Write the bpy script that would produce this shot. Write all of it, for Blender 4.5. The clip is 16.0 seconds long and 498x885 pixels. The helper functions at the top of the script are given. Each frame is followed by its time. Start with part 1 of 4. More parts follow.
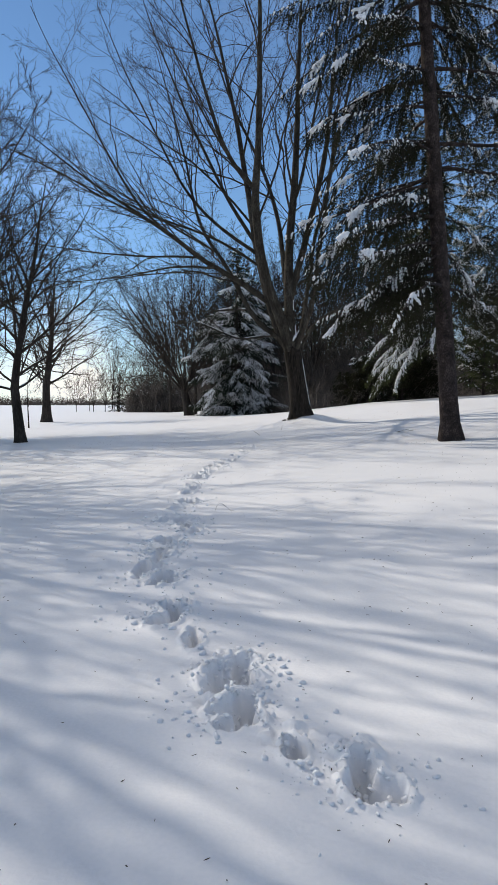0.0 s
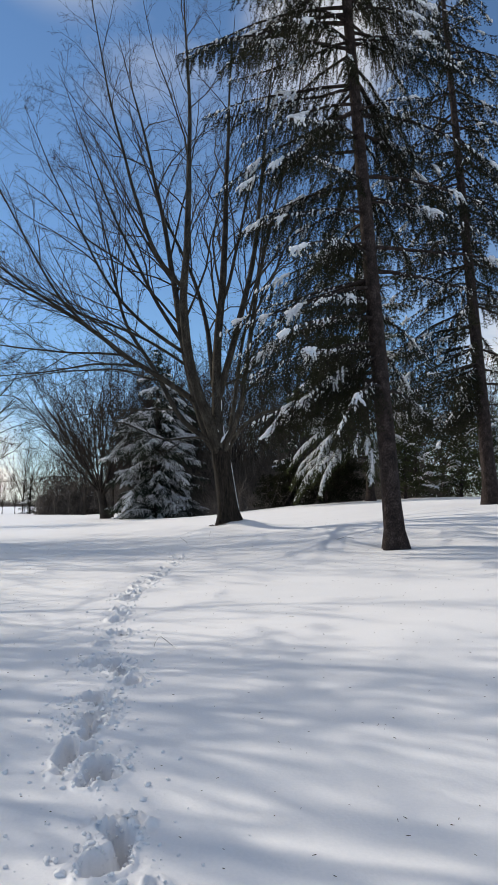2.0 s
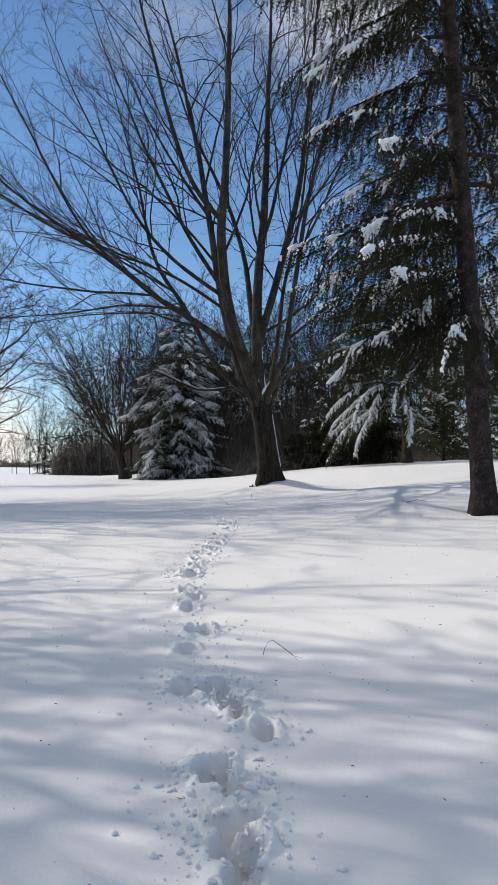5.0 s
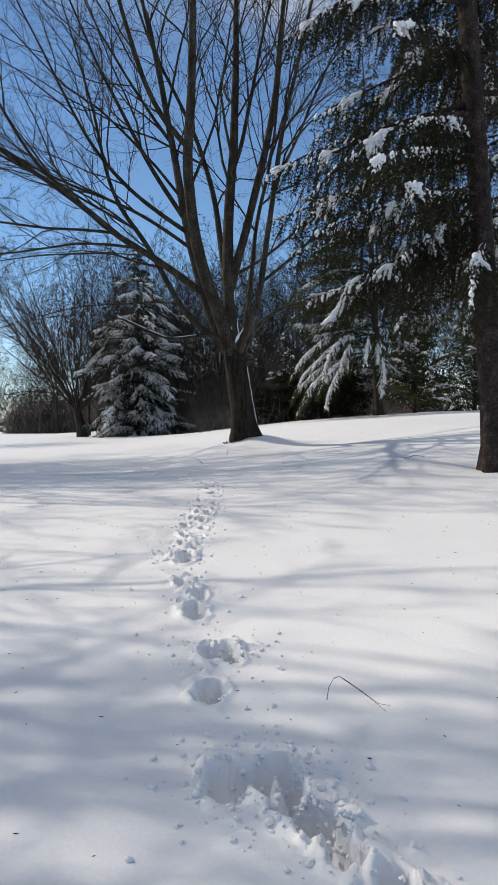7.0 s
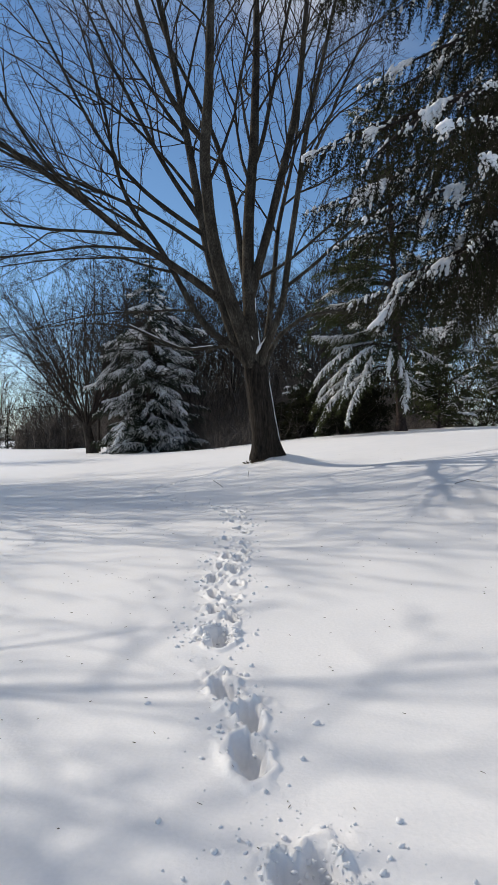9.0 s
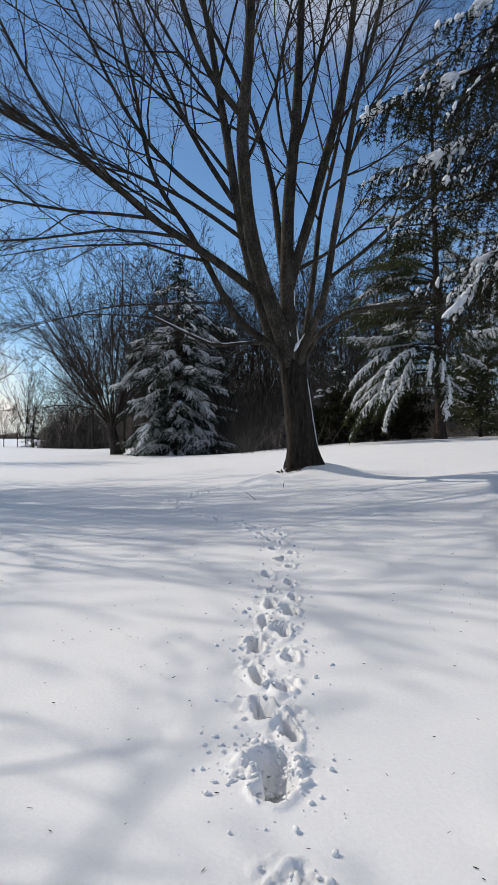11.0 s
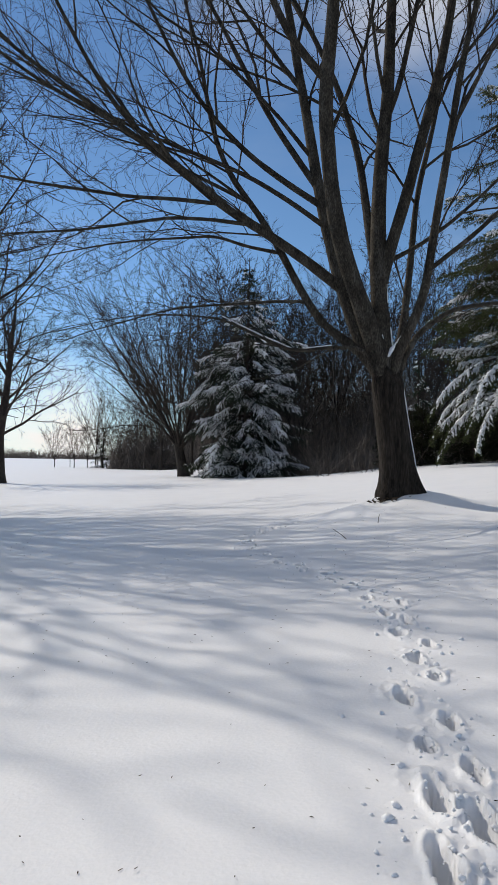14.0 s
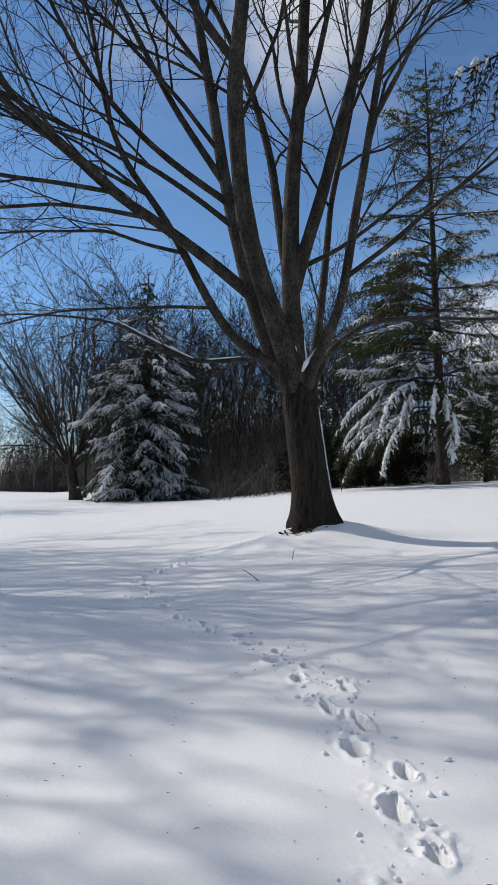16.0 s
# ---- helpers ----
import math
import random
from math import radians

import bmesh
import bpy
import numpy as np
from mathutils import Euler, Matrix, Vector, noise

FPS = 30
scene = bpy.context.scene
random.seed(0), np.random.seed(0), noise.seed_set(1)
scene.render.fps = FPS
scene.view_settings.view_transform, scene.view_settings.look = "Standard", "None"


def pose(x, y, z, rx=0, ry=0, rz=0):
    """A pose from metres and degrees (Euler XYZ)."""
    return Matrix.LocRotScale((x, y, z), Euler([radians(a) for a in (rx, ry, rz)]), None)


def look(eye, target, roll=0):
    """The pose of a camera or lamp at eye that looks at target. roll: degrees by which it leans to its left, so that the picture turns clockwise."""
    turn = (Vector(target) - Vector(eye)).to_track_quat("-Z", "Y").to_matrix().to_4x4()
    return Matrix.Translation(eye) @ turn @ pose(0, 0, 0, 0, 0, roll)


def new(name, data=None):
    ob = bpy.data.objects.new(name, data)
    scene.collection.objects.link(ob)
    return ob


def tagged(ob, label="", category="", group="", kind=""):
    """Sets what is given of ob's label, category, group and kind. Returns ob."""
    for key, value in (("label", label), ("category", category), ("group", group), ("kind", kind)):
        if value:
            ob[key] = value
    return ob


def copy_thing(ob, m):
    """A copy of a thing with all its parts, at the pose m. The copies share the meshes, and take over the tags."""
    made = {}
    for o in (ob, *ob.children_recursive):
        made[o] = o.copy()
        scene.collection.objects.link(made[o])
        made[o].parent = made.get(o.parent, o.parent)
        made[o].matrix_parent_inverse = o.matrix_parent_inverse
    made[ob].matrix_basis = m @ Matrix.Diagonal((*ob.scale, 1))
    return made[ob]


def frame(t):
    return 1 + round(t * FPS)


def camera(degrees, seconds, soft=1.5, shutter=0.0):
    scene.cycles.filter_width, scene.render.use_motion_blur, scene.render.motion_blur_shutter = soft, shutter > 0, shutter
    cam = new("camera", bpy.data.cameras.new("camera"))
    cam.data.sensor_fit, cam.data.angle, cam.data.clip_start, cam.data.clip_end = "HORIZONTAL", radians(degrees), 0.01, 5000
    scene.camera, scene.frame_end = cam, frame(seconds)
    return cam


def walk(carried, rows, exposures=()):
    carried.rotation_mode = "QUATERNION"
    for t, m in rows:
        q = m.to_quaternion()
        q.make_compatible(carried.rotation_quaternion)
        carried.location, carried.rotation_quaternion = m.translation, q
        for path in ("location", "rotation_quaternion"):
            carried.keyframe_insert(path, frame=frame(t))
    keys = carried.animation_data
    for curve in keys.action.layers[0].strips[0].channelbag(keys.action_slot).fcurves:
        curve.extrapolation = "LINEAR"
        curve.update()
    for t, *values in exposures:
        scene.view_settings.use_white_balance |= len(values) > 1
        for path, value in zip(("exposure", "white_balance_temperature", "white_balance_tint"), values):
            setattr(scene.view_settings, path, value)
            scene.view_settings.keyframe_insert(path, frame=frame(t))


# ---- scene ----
cam = camera(38.8, 16.0, soft=0.8)
METRES, EYE, TILT, LEAN, TURN = 14.5, 1.52, -3.2, 0.0, 0.0
ROWS = [
    (0.0, 0.0, 0.0, 0.0, -0.0, 0.0, 0.0),
    (0.5, -0.0018, 0.0299, 0.0016, -1.37, 0.05, -0.22),
    (1.0, -0.0123, 0.0545, 0.0048, -2.58, 2.09, -0.58),
    (1.5, -0.0203, 0.0724, 0.0103, -5.39, 6.31, 0.2),
    (2.0, -0.0244, 0.1003, 0.0126, -6.79, 8.19, 0.28),
    (2.5, -0.0388, 0.1285, 0.0092, -5.14, 5.96, -0.13),
    (3.0, -0.0449, 0.1578, 0.0084, -2.94, 4.13, 0.42),
    (3.5, -0.0473, 0.1912, 0.0099, -1.53, 4.63, 0.24),
    (4.0, -0.0547, 0.2218, 0.0104, -3.34, 5.34, 0.06),
    (6.5, -0.0953, 0.3785, 0.0168, -7.92, 3.17, 0.46),
    (7.0, -0.0948, 0.4098, 0.0189, -9.25, 1.56, 0.76),
    (7.5, -0.095, 0.4391, 0.0241, -9.54, 0.61, 0.18),
    (8.0, -0.0976, 0.4706, 0.0283, -9.77, 1.66, 1.17),
    (8.5, -0.093, 0.5034, 0.0313, -10.07, 2.56, 0.82),
    (9.0, -0.0975, 0.5355, 0.0331, -8.42, 2.74, 0.77),
    (11.5, -0.0948, 0.69, 0.049, -6.17, 3.12, -0.43),
    (12.0, -0.099, 0.7192, 0.0526, -5.1, 5.37, -0.2),
    (12.5, -0.099, 0.7561, 0.0545, -2.32, 6.74, -0.11),
    (13.0, -0.1013, 0.7908, 0.0553, -1.65, 6.61, 0.59),
    (13.5, -0.0977, 0.8263, 0.0548, -1.8, 5.42, 0.38),
    (14.0, -0.0961, 0.8545, 0.0588, -0.84, 4.6, -0.98),
    (14.5, -0.0968, 0.8842, 0.0619, -0.63, 4.53, -0.85),
    (15.0, -0.0924, 0.9159, 0.0658, -2.04, 5.42, -1.12),
    (15.5, -0.0955, 0.9507, 0.0666, -4.84, 6.09, -0.98),
    (16.0, -0.0918, 0.978, 0.0722, -9.05, 6.42, -0.59),
]
# how the clip's camera sets its brightness and white balance on the way
EXPOSURES = [(0.0, -0.07, 7420, 10), (1.5, -0.05, 7480, 10), (4.0, 0.01, 7560, 10), (7.0, 0.0, 7620, 10), (9.0, -0.08, 7540, 10), (12.0, -0.16, 7320, 10), (14.5, -0.18, 7320, 10), (16.0, -0.11, 7120, 10)]
walk(cam, [(t, pose(0, 0, EYE, TILT, LEAN, TURN) @ pose(METRES * x, METRES * y, METRES * z, 90 + pitch, roll, yaw)) for t, x, y, z, yaw, pitch, roll in ROWS], EXPOSURES)

# ---- light ----
SUN_AZ, SUN_EL = -51.0, 37.0          # degrees from +y towards +x, and up
world = bpy.data.worlds.new("world")
scene.world = world
world.use_nodes = True
wn, wl = world.node_tree.nodes, world.node_tree.links
wn.clear()
w_out, w_bg, w_sky = wn.new("ShaderNodeOutputWorld"), wn.new("ShaderNodeBackground"), wn.new("ShaderNodeTexSky")
w_sky.sky_type, w_sky.sun_disc = "NISHITA", False
w_sky.sun_elevation, w_sky.sun_rotation = radians(SUN_EL), radians(SUN_AZ) % (2 * math.pi)
w_sky.air_density, w_sky.dust_density, w_sky.ozone_density, w_sky.altitude = 1.0, 0.0, 2.5, 1500
w_bg.inputs["Strength"].default_value = 0.12
# thin clouds: noise over the sky's directions, whiter towards the horizon
w_tc, w_map, w_noise, w_ramp, w_mix = (wn.new("ShaderNodeTexCoord"), wn.new("ShaderNodeMapping"), wn.new("ShaderNodeTexNoise"),
                                       wn.new("ShaderNodeValToRGB"), wn.new("ShaderNodeMix"))
w_map.inputs["Location"].default_value = (0.35, 0.1, 0.0)
w_map.inputs["Scale"].default_value = (1.0, 1.0, 2.2)
w_noise.inputs["Scale"].default_value, w_noise.inputs["Detail"].default_value = 2.6, 7.0
w_noise.inputs["Roughness"].default_value = 0.55
w_ramp.color_ramp.elements[0].position, w_ramp.color_ramp.elements[1].position = 0.53, 0.74
w_puff = wn.new("ShaderNodeValToRGB")
w_puff.color_ramp.elements[0].position, w_puff.color_ramp.elements[1].position = 0.36, 0.60
wl.new(w_noise.outputs["Fac"], w_puff.inputs["Fac"])
w_mix.data_type = "RGBA"
w_mix.inputs["B"].default_value = (9.0, 9.2, 9.5, 1)
wl.new(w_tc.outputs["Generated"], w_map.inputs["Vector"])
wl.new(w_map.outputs["Vector"], w_noise.inputs["Vector"])
wl.new(w_noise.outputs["Fac"], w_ramp.inputs["Fac"])
w_sep, w_band, w_mul = wn.new("ShaderNodeSeparateXYZ"), wn.new("ShaderNodeValToRGB"), wn.new("ShaderNodeMath")
w_mul.operation = "MULTIPLY"
band = w_band.color_ramp.elements
band[0].position, band[0].color = 0.0, (1, 1, 1, 1)
band[1].position, band[1].color = 1.0, (0.3, 0.3, 0.3, 1)
for at, v in ((0.05, 0.9), (0.12, 0.2), (0.42, 0.05), (0.50, 0.15), (0.57, 0.3), (0.68, 0.5)):
    band.new(at).color = (v, v, v, 1)
wl.new(w_tc.outputs["Generated"], w_sep.inputs["Vector"])
wl.new(w_sep.outputs["Z"], w_band.inputs["Fac"])
wl.new(w_ramp.outputs["Color"], w_mul.inputs[0])
wl.new(w_band.outputs["Color"], w_mul.inputs[1])
# fair-weather clouds over the trees: azimuth, elevation, size in degrees, strength
w_sum = w_mul
for az, el, size, much in ((-9, 42, 8, 0.55), (13, 35, 7.0, 0.36), (28, 11, 6, 0.8), (-16, 3, 6, 0.9)):
    az, el = radians(az), radians(el)
    w_dot, w_near, w_some, w_next = wn.new("ShaderNodeVectorMath"), wn.new("ShaderNodeMapRange"), wn.new("ShaderNodeMath"), wn.new("ShaderNodeMath")
    w_dot.operation, w_near.interpolation_type = "DOT_PRODUCT", "SMOOTHSTEP"
    w_dot.inputs[1].default_value = (math.sin(az) * math.cos(el), math.cos(az) * math.cos(el), math.sin(el))
    w_near.inputs["From Min"].default_value, w_near.inputs["From Max"].default_value = math.cos(radians(size)), 1.0
    w_near.inputs["To Max"].default_value = much
    wl.new(w_tc.outputs["Generated"], w_dot.inputs[0])
    wl.new(w_dot.outputs["Value"], w_near.inputs["Value"])
    w_some.operation, w_next.operation, w_next.use_clamp = "MULTIPLY", "ADD", True
    wl.new(w_near.outputs["Result"], w_some.inputs[0])
    wl.new(w_puff.outputs["Color"], w_some.inputs[1])
    wl.new(w_sum.outputs[0], w_next.inputs[0])
    wl.new(w_some.outputs[0], w_next.inputs[1])
    w_sum = w_next
# unseen cloud cover added overhead, as white fill light on the snow
w_over, w_some, w_next = wn.new("ShaderNodeMapRange"), wn.new("ShaderNodeMath"), wn.new("ShaderNodeMath")
w_over.interpolation_type = "SMOOTHSTEP"
w_over.inputs["From Min"].default_value, w_over.inputs["From Max"].default_value, w_over.inputs["To Max"].default_value = 0.64, 0.80, 0.62
w_some.operation, w_next.operation, w_next.use_clamp = "MULTIPLY", "ADD", True
wl.new(w_sep.outputs["Z"], w_over.inputs["Value"])
wl.new(w_over.outputs["Result"], w_some.inputs[0])
wl.new(w_puff.outputs["Color"], w_some.inputs[1])
wl.new(w_sum.outputs[0], w_next.inputs[0])
wl.new(w_some.outputs[0], w_next.inputs[1])
wl.new(w_next.outputs[0], w_mix.inputs["Factor"])
w_tint = wn.new("ShaderNodeMix")
w_tint.data_type, w_tint.blend_type = "RGBA", "MULTIPLY"
w_tint.inputs["Factor"].default_value, w_tint.inputs["B"].default_value = 1.0, (0.745, 1.0, 1.19, 1)
wl.new(w_sky.outputs["Color"], w_tint.inputs["A"])
wl.new(w_tint.outputs["Result"], w_mix.inputs["A"])
# pale haze along the horizon
w_low, w_haze = wn.new("ShaderNodeValToRGB"), wn.new("ShaderNodeMix")
low = w_low.color_ramp.elements
low[0].position, low[0].color = 0.0, (0.52, 0.52, 0.52, 1)
low[1].position, low[1].color = 0.17, (0, 0, 0, 1)
low.new(0.05).color = (0.25, 0.25, 0.25, 1)
w_haze.data_type = "RGBA"
w_haze.inputs["B"].default_value = (7.5, 8.0, 9.2, 1)
wl.new(w_sep.outputs["Z"], w_low.inputs["Fac"])
wl.new(w_low.outputs["Color"], w_haze.inputs["Factor"])
wl.new(w_mix.outputs["Result"], w_haze.inputs["A"])
wl.new(w_haze.outputs["Result"], w_bg.inputs["Color"])
wl.new(w_bg.outputs["Background"], w_out.inputs["Surface"])

sun = new("sun", bpy.data.lights.new("sun", "SUN"))
sun.data.energy, sun.data.angle, sun.data.color = 3.3, radians(0.53), (1.0, 0.975, 0.945)
az, el = radians(SUN_AZ), radians(SUN_EL)
to_sun = Vector((math.sin(az) * math.cos(el), math.cos(az) * math.cos(el), math.sin(el)))
sun.matrix_world = look(to_sun * 60, (0, 0, 0))


# ---- materials ----
def material(name, dark, light, rough=0.85, scale=6.0, fine=60.0, bump=0.3, depth=0.01, stretch=(1, 1, 1), spec=0.1, third=None, through_light=None, per_thing=0.0):
    """Two colours mixed by coarse and fine noise, with bump of the given depth in metres."""
    m = bpy.data.materials.new(name)
    m.use_nodes = True
    n, l = m.node_tree.nodes, m.node_tree.links
    n.clear()
    out, bs = n.new("ShaderNodeOutputMaterial"), n.new("ShaderNodeBsdfPrincipled")
    tc, mp = n.new("ShaderNodeTexCoord"), n.new("ShaderNodeMapping")
    mp.inputs["Scale"].default_value = stretch
    l.new(tc.outputs["Object"], mp.inputs["Vector"])
    a, b = n.new("ShaderNodeTexNoise"), n.new("ShaderNodeTexNoise")
    for node, s, d in ((a, scale, 5.0), (b, fine, 4.0)):
        node.inputs["Scale"].default_value, node.inputs["Detail"].default_value = s, d
        l.new(mp.outputs["Vector"], node.inputs["Vector"])
    add = n.new("ShaderNodeMath")
    add.operation = "MULTIPLY_ADD"
    add.inputs[1].default_value = 0.5
    half = n.new("ShaderNodeMath")
    half.operation = "MULTIPLY"
    half.inputs[1].default_value = 0.5
    l.new(b.outputs["Fac"], half.inputs[0])
    l.new(a.outputs["Fac"], add.inputs[0])
    l.new(half.outputs[0], add.inputs[2])
    ramp = n.new("ShaderNodeValToRGB")
    e = ramp.color_ramp.elements
    e[0].position, e[0].color = 0.36, (*dark, 1)
    e[1].position, e[1].color = 0.64, (*light, 1)
    if third:
        mid = ramp.color_ramp.elements.new(0.52)
        mid.color = (*third, 1)
    l.new(add.outputs[0], ramp.inputs["Fac"])
    colour = ramp.outputs["Color"]
    if per_thing:
        info, hsv, rng = n.new("ShaderNodeNewGeometry"), n.new("ShaderNodeHueSaturation"), n.new("ShaderNodeMapRange")
        rng.inputs["To Min"].default_value, rng.inputs["To Max"].default_value = 1 - per_thing, 1 + per_thing
        l.new(info.outputs["Random Per Island"], rng.inputs["Value"])
        l.new(rng.outputs["Result"], hsv.inputs["Value"])
        l.new(colour, hsv.inputs["Color"])
        colour = hsv.outputs["Color"]
    l.new(colour, bs.inputs["Base Color"])
    bs.inputs["Roughness"].default_value = rough
    bs.inputs["Specular IOR Level"].default_value = spec
    bp = n.new("ShaderNodeBump")
    bp.inputs["Strength"].default_value, bp.inputs["Distance"].default_value = bump, depth
    l.new(add.outputs[0], bp.inputs["Height"])
    l.new(bp.outputs["Normal"], bs.inputs["Normal"])
    shader = bs.outputs["BSDF"]
    if through_light:
        tr, mx = n.new("ShaderNodeBsdfTranslucent"), n.new("ShaderNodeMixShader")
        tr.inputs["Color"].default_value = (*through_light, 1)
        mx.inputs["Fac"].default_value = 0.2
        l.new(shader, mx.inputs[1])
        l.new(tr.outputs["BSDF"], mx.inputs[2])
        shader = mx.outputs["Shader"]
    l.new(shader, out.inputs["Surface"])
    return m


SNOW = material("snow", (0.77, 0.78, 0.80), (0.83, 0.83, 0.84), 0.55, 1.3, 45.0, 0.5, 0.012, spec=0.3)
BOUGH_SNOW = material("bough_snow", (0.80, 0.82, 0.85), (0.90, 0.90, 0.91), 0.6, 9.0, 70.0, 0.5, 0.02, spec=0.25)
MAPLE_BARK = material("maple_bark", (0.010, 0.008, 0.0065), (0.052, 0.041, 0.033), 0.9, 11.0, 40.0, 1.0, 0.05, (1, 1, 0.14), third=(0.03, 0.024, 0.019))
LIMB_BARK = material("limb_bark", (0.02, 0.0175, 0.015), (0.10, 0.09, 0.076), 0.88, 5.0, 40.0, 0.5, 0.012, (1, 1, 0.4), third=(0.055, 0.046, 0.035))
TWIG_BARK = material("twig_bark", (0.02, 0.015, 0.012), (0.06, 0.044, 0.036), 0.8, 3.0, 30.0, 0.2, 0.003)
GREY_BARK = material("grey_bark", (0.018, 0.015, 0.013), (0.065, 0.055, 0.048), 0.9, 3.0, 20.0, 0.6, 0.02, (1, 1, 0.3))
SPRUCE_BARK = material("spruce_bark", (0.018, 0.014, 0.013), (0.085, 0.065, 0.059), 0.92, 7.0, 32.0, 1.0, 0.03, (1, 1, 0.8), third=(0.04, 0.03, 0.027))
NEEDLES = material("spruce_needles", (0.006, 0.007, 0.005), (0.030, 0.031, 0.017), 0.6, 1.2, 9.0, 0.0, 0.001, spec=0.05, through_light=(0.035, 0.04, 0.015), per_thing=0.45)
FIR_NEEDLES = material("fir_needles", (0.010, 0.013, 0.009), (0.032, 0.038, 0.026), 0.6, 1.0, 8.0, 0.0, 0.001, through_light=(0.04, 0.07, 0.03), per_thing=0.3)
PINE_NEEDLES = material("pine_needles", (0.02, 0.024, 0.012), (0.07, 0.076, 0.034), 0.55, 1.0, 8.0, 0.0, 0.001, through_light=(0.08, 0.11, 0.03), per_thing=0.35)
BRUSH = material("brush", (0.03, 0.025, 0.023), (0.19, 0.165, 0.146), 0.9, 0.6, 12.0, 0.1, 0.003, per_thing=0.6)
DEBRIS = material("debris", (0.02, 0.015, 0.011), (0.075, 0.054, 0.038), 0.8, 8.0, 90.0, 0.2, 0.002, per_thing=0.4)


# ---- mesh helpers ----
class Geo:
    """Collects tubes, triangles and lumps as arrays."""

    def __init__(self):
        self.v, self.f, self.n = [], [], 0

    def add(self, verts, faces):
        self.v.append(verts)
        self.f.append(np.asarray(faces) + self.n)
        self.n += len(verts)

    def tube(self, pts, radii, sides, flat=1.0):
        """A closed-ended tube along a polyline; flat squeezes it upright."""
        pts, radii = np.asarray(pts, float), np.asarray(radii, float)
        k = len(pts)
        tan = np.gradient(pts, axis=0)
        tan /= np.linalg.norm(tan, axis=1)[:, None] + 1e-9
        ref = np.array([0, 0, 1.0]) if abs(tan[:, 2]).mean() < 0.8 else np.array([0.0, 1.0, 0.0])
        side = np.cross(tan, ref)
        side /= np.linalg.norm(side, axis=1)[:, None] + 1e-9
        top = np.cross(side, tan)
        ang = np.arange(sides) * 2 * np.pi / sides
        ring = side[:, None] * np.cos(ang)[None, :, None] + flat * top[:, None] * np.sin(ang)[None, :, None]
        verts = (pts[:, None] + ring * radii[:, None, None]).reshape(-1, 3)
        i, j = np.meshgrid(np.arange(k - 1), np.arange(sides), indexing="ij")
        a, b = i * sides + j, i * sides + (j + 1) % sides
        quads = np.stack([a, b, b + sides, a + sides], -1).reshape(-1, 4)
        self.add(verts, quads)

    def slim(self, paths, rng):
        """Far twigs: each a slim pointed blade from its first to its last place."""
        a, b = np.array([p[0] for p, _ in paths]), np.array([p[-1] for p, _ in paths])
        w = np.cross(b - a, rng.normal(0, 1, a.shape))
        w *= np.array([r[0] for _, r in paths])[:, None] / (np.linalg.norm(w, axis=1)[:, None] + 1e-9)
        self.tris(a - w, a + w, b)

    def lumps(self, c, r, rng, flat=0.7, way=None, rough=0.2, long=(1.2, 2.4)):
        """Small rough lumps: jittered octahedra, cut once more to round them."""
        m = len(c)
        way = rng.normal(0, 1, (m, 3)) * (1, 1, 0.2) if way is None else way
        ax = np.array([(1, 0, 0), (0, 1, 0), (-1, 0, 0), (0, -1, 0), (0, 0, 1), (0, 0, -1)], float)
        pairs = [(0, 1), (1, 2), (2, 3), (3, 0), (0, 4), (1, 4), (2, 4), (3, 4), (0, 5), (1, 5), (2, 5), (3, 5)]
        dirs = np.concatenate([ax, np.array([(ax[i] + ax[j]) / 1.45 for i, j in pairs])])
        mid = {frozenset(p): 6 + n for n, p in enumerate(pairs)}
        faces = []
        for i in range(4):
            j = (i + 1) % 4
            for k in (4, 5):
                a, b, e = mid[frozenset((i, j))], mid[frozenset((j, k))], mid[frozenset((i, k))]
                tri = [(i, a, e), (a, j, b), (e, b, k), (a, b, e)]
                faces += [t if k == 4 else t[::-1] for t in tri]
        faces = np.array([(*f, f[2]) for f in faces])
        d = np.repeat(dirs[None], m, 0) * rng.uniform(0.98 - rough, 1.0 + rough, (m, 18, 1))
        self.laid(d, faces, c, r, way, flat, rng, long)

    def laid(self, d, faces, c, r, way, flat, rng, long=(1.2, 2.4)):
        """Lays unit shapes at c, drawn out along their ways and flattened upright."""
        m = len(c)
        x = way / (np.linalg.norm(way, axis=1)[:, None] + 1e-9)
        y = np.cross((0.0, 0.0, 1.0), x)
        y /= np.linalg.norm(y, axis=1)[:, None] + 1e-6
        z = np.cross(x, y)
        long = rng.uniform(*long, m)
        size = np.stack([long, np.full(m, 0.85), np.full(m, flat)], -1) * r[:, None]
        d = d * size[:, None]
        v = d[..., :1] * x[:, None] + d[..., 1:2] * y[:, None] + d[..., 2:] * z[:, None] + c[:, None]
        k = d.shape[1]
        self.add(v.reshape(-1, 3), (faces[None] + k * np.arange(m)[:, None, None]).reshape(-1, 4))

    def specks(self, c, r, rng, flat, way):
        """The smallest lumps: jittered octahedra."""
        m = len(c)
        ax = np.array([(1, 0, 0), (0, 1, 0), (-1, 0, 0), (0, -1, 0), (0, 0, 1), (0, 0, -1)], float)
        faces = np.array([(i, (i + 1) % 4, 4, 4) for i in range(4)] + [((i + 1) % 4, i, 5, 5) for i in range(4)])
        self.laid(ax[None] + rng.normal(0, 0.2, (m, 6, 3)), faces, c, r, way, flat, rng)

    def tris(self, a, b, c):
        m = len(a)
        verts = np.stack([a, b, c], 1).reshape(-1, 3)
        idx = np.arange(m * 3).reshape(-1, 3)
        self.add(verts, np.concatenate([idx, idx[:, 2:]], 1))

